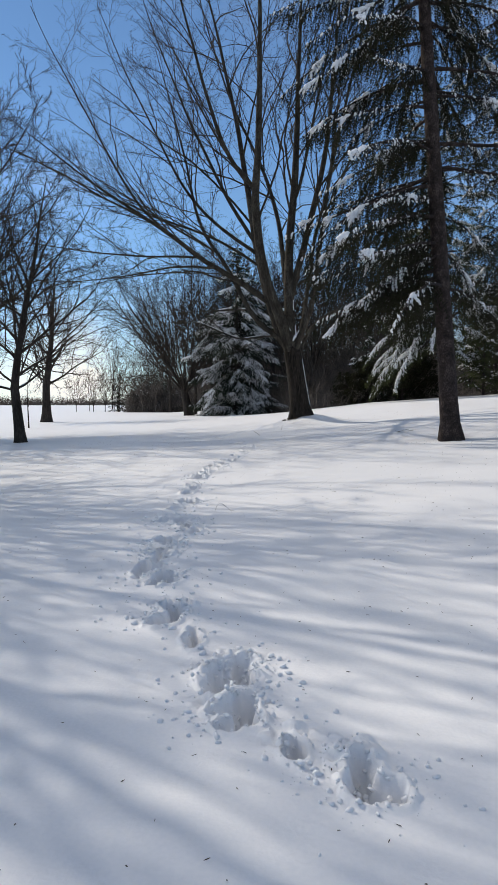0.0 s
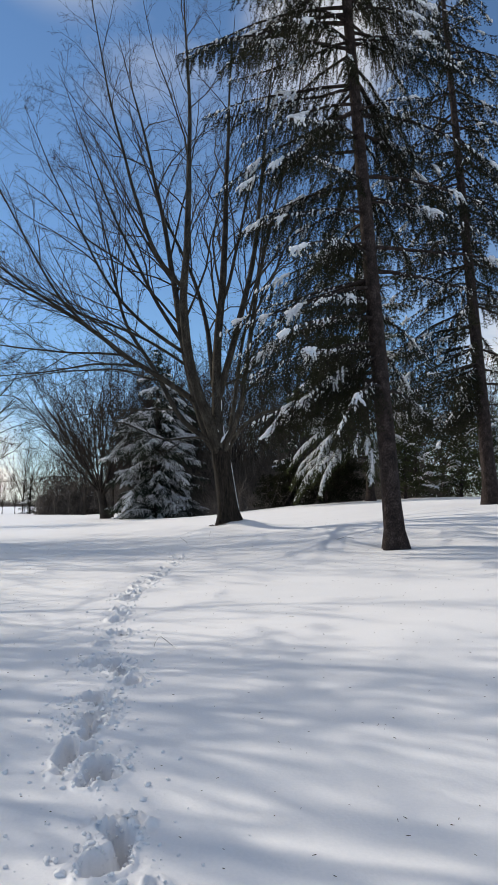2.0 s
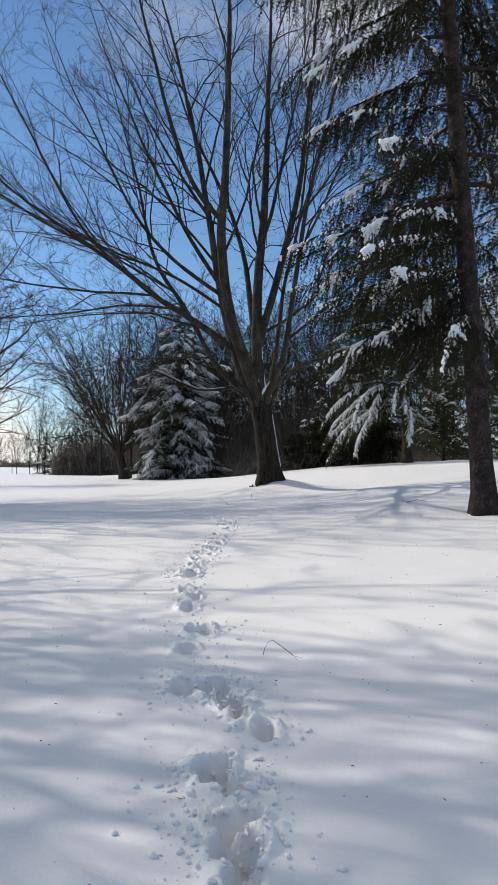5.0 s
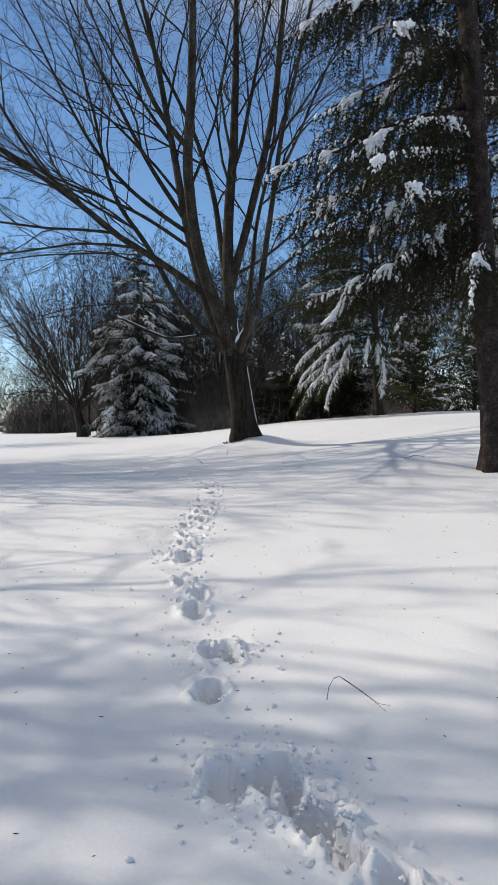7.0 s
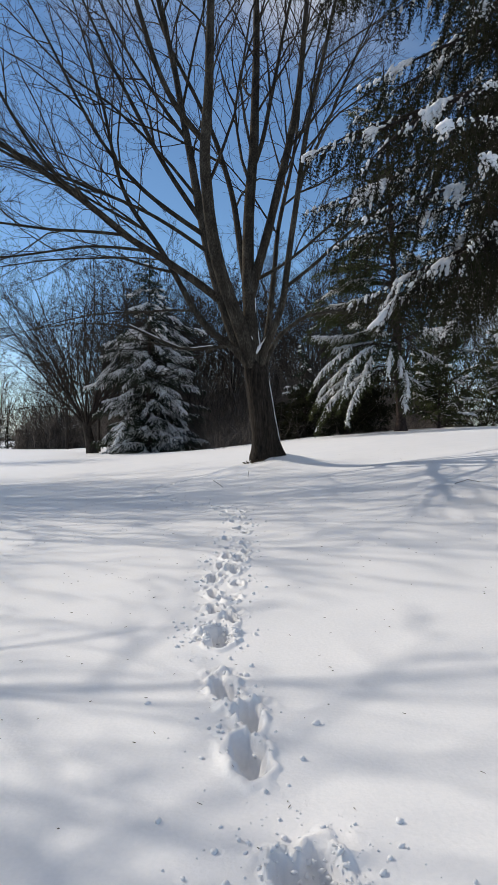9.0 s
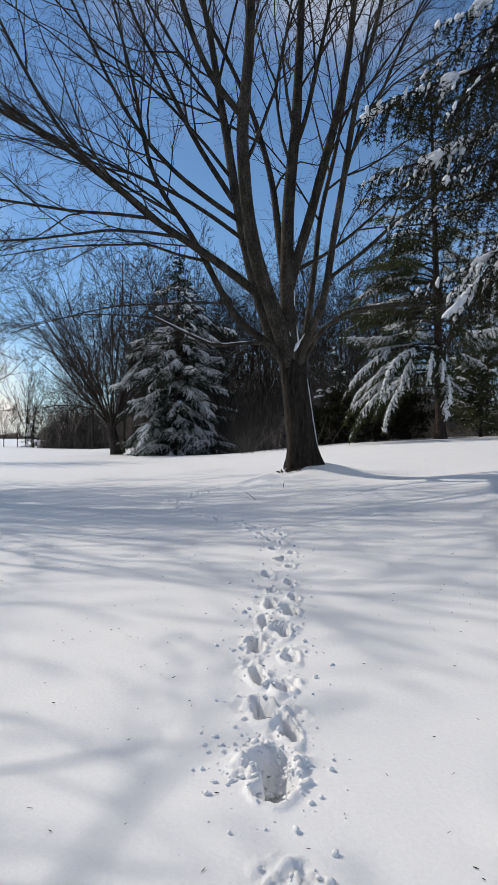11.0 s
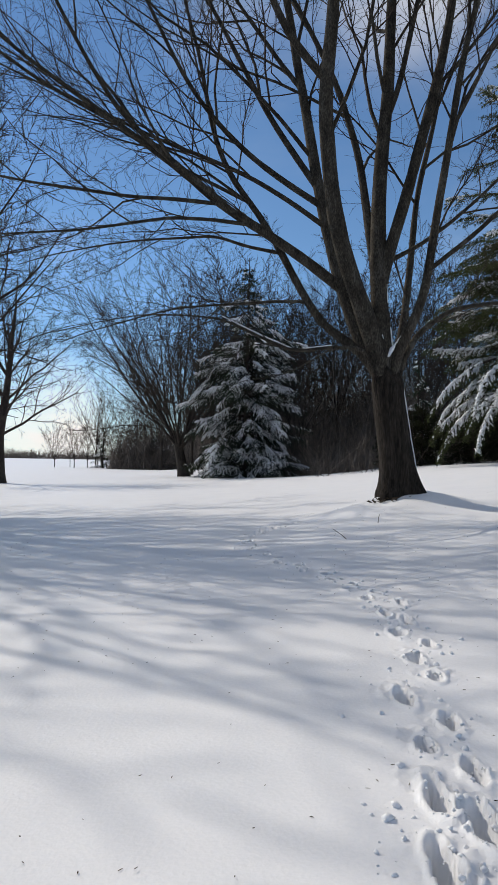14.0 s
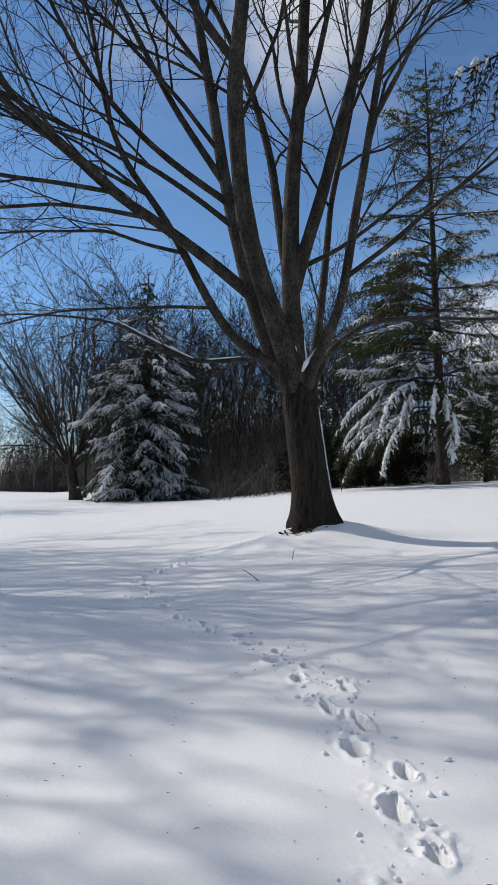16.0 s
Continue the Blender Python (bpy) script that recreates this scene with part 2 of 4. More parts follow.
    def mesh(self, name, smooth=True):
        v = np.concatenate(self.v)
        f = np.concatenate(self.f)
        tri = f[:, 2] == f[:, 3]
        counts = np.where(tri, 3, 4)
        keep = np.ones(f.shape, bool)
        keep[tri, 3] = False
        loops = f[keep]
        me = bpy.data.meshes.new(name)
        me.vertices.add(len(v))
        me.vertices.foreach_set("co", v.ravel().astype(np.float32))
        me.loops.add(len(loops))
        me.loops.foreach_set("vertex_index", loops.astype(np.int32))
        me.polygons.add(len(f))
        me.polygons.foreach_set("loop_start", np.r_[0, np.cumsum(counts)[:-1]].astype(np.int32))
        me.polygons.foreach_set("use_smooth", np.full(len(f), smooth))
        me.update(calc_edges=True)
        return me


def part(name, geo, mat, parent=None, label="", kind="", smooth=True):
    me = geo.mesh(name, smooth) if isinstance(geo, Geo) else geo
    if not me.materials:
        me.materials.append(mat)
    ob = new(name, me)
    ob.parent = parent
    return tagged(ob, label=label, kind=kind)


def thing(name, label, category, group="", kind=""):
    return tagged(new(name), label, category, group, kind)


def unit(v):
    v = np.asarray(v, float)
    return v / (np.linalg.norm(v) + 1e-9)


def smooth01(v, a, b):
    u = np.clip((v - a) / (b - a), 0, 1)
    return u * u * (3 - 2 * u)


# ---- ground ----
MAPLE, SPRUCE, SPRUCE_2, FIR, PINE = (2.02, 27.3), (5.10, 17.8), (12.8, 28.8), (-1.05, 58.0), (12.6, 45.0)
TREE_A, TREE_B, TREE_C = (-9.35, 29.0), (-15.3, 53.5), (-5.3, 63.0)


def land(x, y):
    """The lie of the snow, without its small relief: a gentle rise, with a bank to the right of the walk."""
    x, y = np.asarray(x, float), np.asarray(y, float)
    rise = 0.32 * smooth01(y, 2, 20) + 0.36 * smooth01(y, 20, 60)
    tilt = 0.048 * np.clip(x, -12, 8) * smooth01(y, 0, 16)
    bank = 1.2 * smooth01(y, 13, 25) * smooth01(x, -3.0, 20) - 1.5 * smooth01(y, 45, 90) * smooth01(x, -6, 4)
    mound = 0.42 * np.exp(-((x - MAPLE[0]) ** 2 + (y - MAPLE[1]) ** 2) / 2.2) - 0.08 * np.exp(-((x - SPRUCE[0]) ** 2 + (y - SPRUCE[1]) ** 2) / 1.6)
    return rise + tilt + bank + mound - 0.25 * smooth01(y, 140, 700)


def spot(xy, sink=0.05):
    return (xy[0], xy[1], float(land(*xy)) - sink)


# ---- bare trees ----
def wander(start, way, length, k, rng, curl=0.12, lift=0.0):
    """A polyline of k steps that wanders from its way and lifts towards the sky."""
    pts, d = [np.asarray(start, float)], unit(way)
    for _ in range(k):
        d = unit(d + rng.normal(0, curl, 3) + (0, 0, lift))
        pts.append(pts[-1] + d * length / k)
    return np.array(pts)


def sprout(pts, radii, level, spec, rng, out, thin=0.0115, least=0.0022):
    """Side branches of a branch, and theirs in turn, into out[level]."""
    if level >= len(spec):
        return
    count, ratio, lo, hi, lift, first = spec[level]
    length = np.linalg.norm(np.diff(pts, axis=0), axis=1).sum()
    k = len(pts) - 1
    turn = rng.uniform(0, 6.28)
    for c in range(count):
        u = first + (0.98 - first) * (c + rng.uniform(0.1, 0.9)) / count
        i = min(int(u * k), k - 1)
        w = u * k - i
        base, tan = pts[i] * (1 - w) + pts[i + 1] * w, unit(pts[i + 1] - pts[i])
        rad = radii[i] * (1 - w) + radii[i + 1] * w
        turn += 2.4 + rng.uniform(-0.5, 0.5)
        side = unit(np.cross(tan, (0.3, 0.5, 0.81)))
        other = np.cross(tan, side)
        ang = radians(rng.uniform(lo, hi))
        way = tan * math.cos(ang) + (side * math.cos(turn) + other * math.sin(turn)) * math.sin(ang)
        way[2] += lift
        far = length * ratio * (1.15 - 0.75 * u) * rng.uniform(0.6, 1.25)
        r0 = max(min(rad * 0.62, 0.003 + thin * far), least * 1.3)
        steps = ((5, 3, 2, 2) if least > 0.005 else (7, 5, 4, 3))[min(level, 3)]
        p = wander(base, way, far, steps, rng, 0.21 if level else 0.12, lift * 0.3)
        r = np.maximum(r0 * np.linspace(1, 0.22, steps + 1), least)
        out[level].append((p, r))
        sprout(p, r, level + 1, spec, rng, out, thin, least)


def trunk_geo(height, r0, r1, lean, rng, flare=0.45, sides=20, rings=16):
    """A trunk that flares into root spurs at its foot, with a slightly uneven girth."""
    g = Geo()
    ang = np.arange(sides) * 2 * np.pi / sides
    spurs, ph = int(rng.integers(4, 7)), rng.uniform(0, 6.28)
    z = np.linspace(0, 1, rings) ** 1.5 * (height + 0.25) - 0.25
    verts = []
    for zz in z:
        u = max(zz, 0) / height
        r = r0 + (r1 - r0) * u
        foot = flare * r0 * math.exp(-max(zz, 0) / (1.5 * r0))
        rr = r + foot * (0.75 + 0.45 * np.cos(ang * spurs + ph)) + 0.03 * r * np.sin(3 * ang + 2.2 * zz + ph)
        verts.append(np.stack([lean[0] * u + rr * np.cos(ang), lean[1] * u + rr * np.sin(ang), np.full(sides, zz)], -1))
    verts = np.concatenate(verts)
    i, j = np.meshgrid(np.arange(rings - 1), np.arange(sides), indexing="ij")
    a, b = i * sides + j, i * sides + (j + 1) % sides
    g.add(verts, np.stack([a, b, b + sides, a + sides], -1).reshape(-1, 4))
    return g


def sides_for(r):
    return 10 if r > 0.1 else 7 if r > 0.04 else 5 if r > 0.015 else 3


def bare_tree(name, label, group, seed, height, r0, fork, limbs, spread, spec, bark, lean=(0.0, 0.0), thick=0.45, least=0.0025, leader=False):
    """A leafless tree: trunk, main limbs (each with its first branches) and the fine twigs. leader: the limbs leave a stem that runs on to the top, the low ones level."""
    rng = np.random.default_rng(seed)
    top = thing(name, label, "tree", group)
    part("trunk", trunk_geo(fork, r0, r0 * 0.78, lean, rng, sides=14, rings=10), bark, top)
    twigs, lying = Geo(), Geo()
    for n in range(limbs):
        a = 6.283 * n / limbs + rng.uniform(-0.4, 0.4)
        out = spread * (0.15 if n == 0 else rng.uniform(0.55, 1.1))
        way = unit((math.cos(a) * out, math.sin(a) * out, 1.0))
        low = fork * (1 if n < 3 else rng.uniform(0.72, 1.0))
        start = np.array([lean[0] * low / fork, lean[1] * low / fork, low - 0.12])
        far = (height - low) * rng.uniform(0.82, 1.05) * (1 if n == 0 else 0.93)
        if leader and n:
            u = (n - 1) / (limbs - 1)
            low = fork * 0.75 + (height * 0.62 - fork) * u ** 1.2
            start = stem[0] + (stem[-1] - stem[0]) * max(0.0, (low - stem[0, 2]) / (stem[-1, 2] - stem[0, 2]))
            a = 2.4 * n + rng.uniform(-0.4, 0.4)
            way = unit((math.cos(a), math.sin(a), 0.35 + 1.1 * u + rng.uniform(-0.1, 0.25)))
            far = height * (0.52 - 0.24 * u) * rng.uniform(0.8, 1.1)
        pts = wander(start, way, far, 9, rng, 0.03 if leader and not n else 0.09, 0.05)
        rad = r0 * thick * rng.uniform(0.75, 1.2) * np.linspace(1, 0.1, 10)
        if leader and not n:
            rad, stem = r0 * 0.8 * np.linspace(1, 0.06, 10), pts
        if leader and n:
            # snow lying along the upper side of the limb's foot
            k = int(rng.integers(3, 6))
            lying.tube(pts[:k] + np.array([0, 0, 1.0]) * rad[:k, None] * 0.85, rad[:k] * 0.55 * np.sin(np.linspace(0.4, 2.9, k)) ** 0.5, 6, 0.7)
        out_l = [[] for _ in spec]
        sprout(pts, rad, 0, spec, rng, out_l, 0.0115, least)
        g = Geo()
        g.tube(pts, rad, 8)
        for p, r in out_l[0]:
            g.tube(p, r, sides_for(r[0]))
        part("limb", g, bark, top)
        for n_lev, lev in enumerate(out_l[1:]):
            if least > 0.005 and (n_lev or least > 0.0115):
                twigs.slim(lev, rng)
                continue
            for p, r in lev:
                twigs.tube(p, r, sides_for(r[0]))
    if lying.n:
        part("snow_load", lying, BOUGH_SNOW, top, "white snow lying on the limbs", "stuff")
    part("twigwork", twigs, TWIG_BARK, top, "fine bare twigs", "stuff")
    return top


# ---- conifers ----
def needle_cloud(g, pos, way, per, length, width, rng, spread=0.8):
    """Needles round each place along its way: slim triangles."""
    p, d = np.repeat(pos, per, 0), np.repeat(way, per, 0)
    m = len(p)
    q = rng.normal(0, 1, (m, 3))
    q -= (q * d).sum(1)[:, None] * d
    q /= np.linalg.norm(q, axis=1)[:, None] + 1e-9
    n = d * rng.uniform(0.3, 0.9, (m, 1)) + q * spread
    n /= np.linalg.norm(n, axis=1)[:, None]
    ln = length * rng.uniform(0.6, 1.3, (m, 1))
    s = np.cross(n, rng.normal(0, 1, (m, 3)))
    s /= np.linalg.norm(s, axis=1)[:, None] + 1e-9
    p = p + rng.normal(0, length * 0.12, (m, 3))
    g.tris(p - s * width / 2, p + s * width / 2, p + n * ln)


def bough(wood, leaf, snow, base, azim, length, e0, e1, rng, spec):
    """One bough: an axis whose rise goes from e0 to e1 degrees, side sprays with needles, and snow lying on it."""
    k = 9
    pts = [np.asarray(base, float)]
    for i in range(k):
        u = i / (k - 1)
        e = radians(e0 + (e1 - e0) * u + rng.uniform(-5, 5))
        a = azim + rng.uniform(-0.1, 0.1)
        pts.append(pts[-1] + np.array([math.cos(a) * math.cos(e), math.sin(a) * math.cos(e), math.sin(e)]) * length / k)
    pts = np.array(pts)
    wood.tube(pts, np.maximum((0.008 + 0.011 * length) * np.linspace(1, 0.12, k + 1), 0.004), 5)
    places, ways, crust = [], [], []
    sprays = int(length * spec["sprays"])
    laden = rng.uniform(*spec["patch"][:2]) if rng.random() < spec["snow"] else 9.0
    wide = rng.uniform(*spec["patch"][2:])
    for sgn in (-1, 1):
        for c in range(sprays):
            u = spec["bare"] + (1 - spec["bare"]) * (c + rng.uniform(0, 1)) / sprays
            i = min(int(u * k), k - 1)
            w = u * k - i
            b, tan = pts[i] * (1 - w) + pts[i + 1] * w, unit(pts[i + 1] - pts[i])
            side = unit(np.cross(tan, (0, 0, 1))) * sgn
            ang = radians(rng.uniform(32, 62))
            way = unit(tan * math.cos(ang) + side * math.sin(ang) + np.array([0, 0, spec["sag"] * rng.uniform(0.3, 1.3)]))
            far = spec["spray"] * min(length, 3.5) * (0.35 + 0.65 * math.sin(math.pi * min(1, (u - spec["bare"]) / (1 - spec["bare"]) * 0.75 + 0.22))) * rng.uniform(0.6, 1.2)
            q = wander(b, way, far, 3, rng, 0.14, spec["sag"] * 0.5)
            wood.tube(q, [0.007, 0.005, 0.004, 0.003], 3)
            m = max(3, int(far / spec["step"]))
            t = np.linspace(0.08, 1, m) * 3
            ii = np.minimum(t.astype(int), 2)
            ww = (t - ii)[:, None]
            places.append(q[ii] * (1 - ww) + q[ii + 1] * ww)
            dd = q[ii + 1] - q[ii]
            ways.append(dd / (np.linalg.norm(dd, axis=1)[:, None] + 1e-9))
            heavy = abs(u - laden) < wide
            if rng.random() < (0.92 if heavy else spec["dust"]):
                # a finger of snow along the top of the spray, thinning to its end
                reach = spec["cap"] if heavy else spec["cap"] * rng.uniform(0.35, 0.8)
                kk = max(2, int(far * reach / (spec["lump"] * 0.95)))
                uu = np.linspace(0.04, reach, kk) * 3
                ii = np.minimum(uu.astype(int), 2)
                ww = (uu - ii)[:, None]
                rr = spec["lump"] * rng.uniform(0.65, 1.1, kk) * np.linspace(1, 0.6, kk) * (1.0 if heavy else 0.62)
                c3 = q[ii] * (1 - ww) + q[ii + 1] * ww + rng.normal(0, 0.16 * spec["lump"], (kk, 3))
                c3[:, 2] += rr * 0.42
                crust.append((c3, rr, q[ii + 1] - q[ii]))
    t = np.linspace(spec["bare"], 1, max(4, int(length * 0.8 / spec["step"]))) * k
    ii = np.minimum(t.astype(int), k - 1)
    ww = (t - ii)[:, None]
    places.append(pts[ii] * (1 - ww) + pts[ii + 1] * ww)
    dd = pts[ii + 1] - pts[ii]
    ways.append(dd / (np.linalg.norm(dd, axis=1)[:, None] + 1e-9))
    needle_cloud(leaf, np.concatenate(places), np.concatenate(ways), spec["per"], spec["needle"], spec["wide"], rng)
    if laden < 2:
        kk = int(length * wide * 2 / spec["lump"] * 1.3) + 2
        uu = np.clip(laden + rng.uniform(-wide, wide, kk), 0.02, 0.995) * k
        ii = np.minimum(uu.astype(int), k - 1)
        ww = (uu - ii)[:, None]
        rr = spec["lump"] * rng.uniform(0.5, 1.15, kk)
        c3 = pts[ii] * (1 - ww) + pts[ii + 1] * ww + rng.normal(0, 0.3 * spec["lump"], (kk, 3))
        c3[:, 2] += rr * 0.45
        (snow.lumps if spec["round"] else snow.specks)(c3, rr, rng, 0.6, pts[ii + 1] - pts[ii])
    if crust:
        c3, rr, dd = (np.concatenate([row[n] for row in crust]) for n in range(3))
        big = (rr > 0.5 * spec["lump"]) & spec["round"]
        if big.any():
            snow.lumps(c3[big], rr[big], rng, 0.6, dd[big])
        if (~big).any():
            snow.specks(c3[~big], rr[~big], rng, 0.6, dd[~big])


def conifer(name, label, seed, height, r0, lean, boughs, spec, bark, needles, sides=14, split=True):
    """boughs: rows made by the caller of (height, azimuth, length, first rise, last rise). split: every bough an object of its own."""
    rng = np.random.default_rng(seed)
    top = thing(name, label, "tree", "conifers")
    part("trunk", trunk_geo(height, r0, 0.02, lean, rng, 0.7, sides, 22), bark, top)
    wood, leaf, snow = Geo(), Geo(), Geo()
    for z, a, ln, e0, e1, *own in boughs(rng):
        u = z / height
        bough(wood, leaf, snow, (lean[0] * u, lean[1] * u, z), a, ln, e0, e1, rng, own[0] if own else spec)
        if split:
            limb = part("bough", wood, bark, top)
            part("foliage", leaf, needles, limb, "dark green needles", "stuff", smooth=False)
            if snow.n:
                part("snow_load", snow, BOUGH_SNOW, limb, "white snow lying on the bough", "stuff")
            wood, leaf, snow = Geo(), Geo(), Geo()
    if not split:
        part("branchwork", wood, bark, top, "dark woody boughs", "stuff")
        part("foliage", leaf, needles, top, "dark green needles", "stuff", smooth=False)
        part("snow_load", snow, BOUGH_SNOW, top, "white snow lying on the boughs", "stuff")
    return top


# ================= things =================
# ---- the great maple ----
def maple():
    rng = np.random.default_rng(11)
    top = thing("maple_tree", "large leafless maple with spreading grey-brown limbs and snow in its crotch", "tree")
    top.location = spot(MAPLE, 0.0)
    fork, lean = 2.95, np.array([-0.42, 0.0])
    bole = trunk_geo(fork - 0.1, 0.315, 0.345, lean * (fork - 0.1) / fork, rng, 0.85, 36, 32)
    v = bole.v[0]
    high = v[:, 2]
    core = lean[0] * np.clip(high / fork, 0, 1)
    draw = 1 - 0.6 * smooth01(high + 0.12 * np.sin(5 * np.arctan2(v[:, 1], v[:, 0] - core)), fork - 0.75, fork - 0.05)
    v[:, 0], v[:, 1] = core + (v[:, 0] - core) * draw, v[:, 1] * draw
    part("trunk", bole, MAPLE_BARK, top, "thick dark furrowed trunk")
    full = [(14, 0.40, 18, 42, 0.05, 0.28), (8, 0.46, 20, 50, 0.04, 0.12), (6, 0.5, 22, 56, 0.05, 0.15)]
    side = [(11, 0.42, 18, 42, 0.04, 0.16), (8, 0.46, 20, 50, 0.04, 0.12), (6, 0.5, 22, 56, 0.05, 0.15)]

    def limb(dx, z0, bends, d, length, r0, r1=0.01, at=None, spec=None, taper=1.25):
        """dx, z0: where it leaves the crown of the trunk; bends: metres along it and its lean there across the view (minus: left); d: its lean to the back."""
        k, spec = max(8, int(length)), spec or (full if at is None else side)
        pts = [np.array([lean[0] * min(z0 / fork, 1) + dx, 0.012 * d, z0]) if at is None else at]
        where, turn = [w for w, _ in bends], [t for _, t in bends]
        for i in range(k):
            lean_x = radians(float(np.interp((i + 0.5) * length / k, where, turn)) + rng.uniform(-3, 3))
            pts.append(pts[-1] + unit((math.sin(lean_x), math.tan(radians(d + rng.uniform(-4, 4))), math.cos(lean_x))) * length / k)
        pts = np.array(pts)
        u = np.linspace(0, 1, k + 1)
        rad = r1 + (r0 - r1) * (1 - u) ** taper
        if at is None:
            # rooted well down inside the trunk
            rad[0] *= 1.12
            down = z0 - 0.75
            pts = np.concatenate([[(lean[0] * down / fork + dx * 0.3, 0.004 * d, down)], pts])
            rad = np.r_[rad[0] * 0.9, rad]
            u = np.r_[0, 0.05 + 0.95 * u]
        lev = [[] for _ in spec]
        sprout(pts, rad, 0, spec, rng, lev, 0.0058, 0.003)
        g, twigs, buds = Geo(), Geo(), Geo()
        fine_p = np.stack([np.interp(np.linspace(0, 1, 48), u, pts[:, c]) for c in range(3)], -1)
        for _ in range(2):
            fine_p[1:-1] = (fine_p[:-2] + fine_p[1:-1] + fine_p[2:]) / 3
        fine_r = np.interp(np.linspace(0, 1, 48), u, rad) * (1 + rng.normal(0, 0.025, 48))
        g.tube(fine_p, fine_r, 12)
        for p, r in lev[0]:
            g.tube(p, r, sides_for(r[0]))
        ob = part("limb", g, LIMB_BARK, top)
        for some in lev[1:]:
            for p, r in some:
                twigs.tube(p, r, sides_for(r[0]))
        ends = np.array([p[-1] for p, _ in lev[-1]] + [p[2] for p, _ in lev[-1]])
        ends = ends[rng.random(len(ends)) < 0.4]
        for e in ends:
            s = rng.uniform(0.008, 0.018)
            way = unit(rng.normal(0, 1, 3))
            buds.tube([e - way * s, e, e + way * s], [0.002, s * 0.7, 0.002], 3)
        part("twigwork", twigs, TWIG_BARK, ob, "fine reddish-brown twigs", "stuff")
        part("budding", buds, TWIG_BARK, ob, "small dark buds", "stuff")
        return pts

    def fork_off(path, z, bends, d, length, r0, **more):
        i = int(np.argmax(path[:, 2] > z))
        w = (z - path[i - 1, 2]) / (path[i, 2] - path[i - 1, 2] + 1e-6)
        return limb(0, z, bends, d, length, r0, at=path[i - 1] * (1 - w) + path[i] * w, **more)

    # the low boughs, the leaders on the left, then the middle, then the right
    low = limb(-0.36, 3.05, ((0, -92), (1.2, -98), (1.9, -70), (2.5, -60), (3.4, -86), (6.5, -112)), -14, 6.5, 0.042, 0.007, spec=side)
    fork_off(low, low[-4, 2], ((0, -96), (4, -112)), -6, 3.6, 0.02)
    a = limb(-0.19, 3.24, ((0, -22), (2.0, -19), (3.0, -8), (5.0, -6), (5.9, 9), (7.0, 2), (14, -3)), -5, 17.0, 0.205, taper=1.05)
    fork_off(a, 8.4, ((0, -46), (1.2, -40), (2.0, -18), (9, -12)), -8, 11.5, 0.085)
    b = limb(-0.46, 3.30, ((0, -21), (1.2, -17), (2.6, -12), (4.5, -6), (7.5, -10), (14, -14)), 9, 17.5, 0.165, taper=1.1)
    fork_off(b, 6.7, ((0, -34), (1.5, -29), (4.5, -24), (10, -20)), 14, 14.0, 0.08)
    fork_off(b, 6.3, ((0, -58), (1.5, -51), (3.0, -42), (5.0, -28), (10, -24)), 4, 12.0, 0.076)
    fork_off(b, 5.8, ((0, -63), (1.0, -55), (2.2, -73), (7.0, -64)), -6, 10.0, 0.06)
    fork_off(b, 9.2, ((0, -36), (3, -28), (8, -20)), 16, 10.0, 0.06)
    c = fork_off(b, 4.4, ((0, -46), (0.6, -58), (3.0, -60), (4.0, -50), (5.0, -58), (10, -54)), -10, 11.5, 0.122)
    fork_off(c, 5.8, ((0, -47), (1.2, -58), (3.0, -42), (4.3, -31), (9, -26)), -14, 10.5, 0.066)
    fork_off(c, 6.0, ((0, -80), (0.8, -97), (2.3, -88), (7, -84)), -18, 7.5, 0.046)
    fork_off(c, 5.6, ((0, -81), (1.0, -92), (2.4, -106), (6, -92)), -14, 7.0, 0.044)
    fork_off(c, 7.4, ((0, -70), (2.0, -62), (6, -74)), -20, 7.0, 0.042)
    e = limb(-0.30, 2.98, ((0, -68), (0.9, -60), (1.4, -31), (2.6, -26), (4.4, -37), (5.6, -26), (7.0, -10), (11, -16)), 8, 13.5, 0.10, taper=1.1)
    fork_off(e, 5.2, ((0, -86), (0.8, -60), (2.0, -90), (6, -100)), 12, 6.5, 0.042)
    fork_off(e, 4.1, ((0, -88), (2.0, -94), (5.5, -108)), 16, 6.0, 0.036)
    fork_off(e, 6.4, ((0, -60), (3.0, -52), (8, -56)), 18, 8.0, 0.045)
    m = limb(0.03, 3.00, ((0, -6), (1.8, -3), (3.0, 0), (5.0, 7), (6.5, 3), (16, 2)), 5, 18.0, 0.20, taper=1.1)
    fork_off(m, 4.4, ((0, -16), (0.5, -6), (2.0, -2), (3.2, -13), (5.0, -16), (6.0, -29), (10, -16)), 10, 14.5, 0.108)
    fork_off(m, 8.1, ((0, 20), (1.0, 14), (8, 9)), 0, 11.0, 0.07)
    n = fork_off(m, 4.3, ((0, 12), (1.0, 13), (2.0, 16), (4.0, 15), (5.6, 7), (12, 5)), -3, 15.5, 0.142, taper=1.1)
    f = limb(0.26, 3.02, ((0, 36), (0.5, 30), (1.0, 9), (2.2, 3), (4.0, 7), (5.6, 9), (6.8, 14), (13, 9)), -8, 15.0, 0.104, taper=1.1)
    g = limb(0.31, 2.80, ((0, 16), (1.5, 7), (3.5, 9), (5.5, 15), (8, 9), (13, 8)), 12, 15.0, 0.09)
    fork_off(f, 4.65, ((0, 60), (1.0, 48), (2.4, 50), (8, 58)), -12, 8.5, 0.052)
    fork_off(f, 7.4, ((0, 30), (2.0, 22), (6, 30)), -14, 7.0, 0.044)
    fork_off(n, 4.95, ((0, 64), (1.0, 56), (2.4, 45), (8, 50)), 14, 8.0, 0.052)
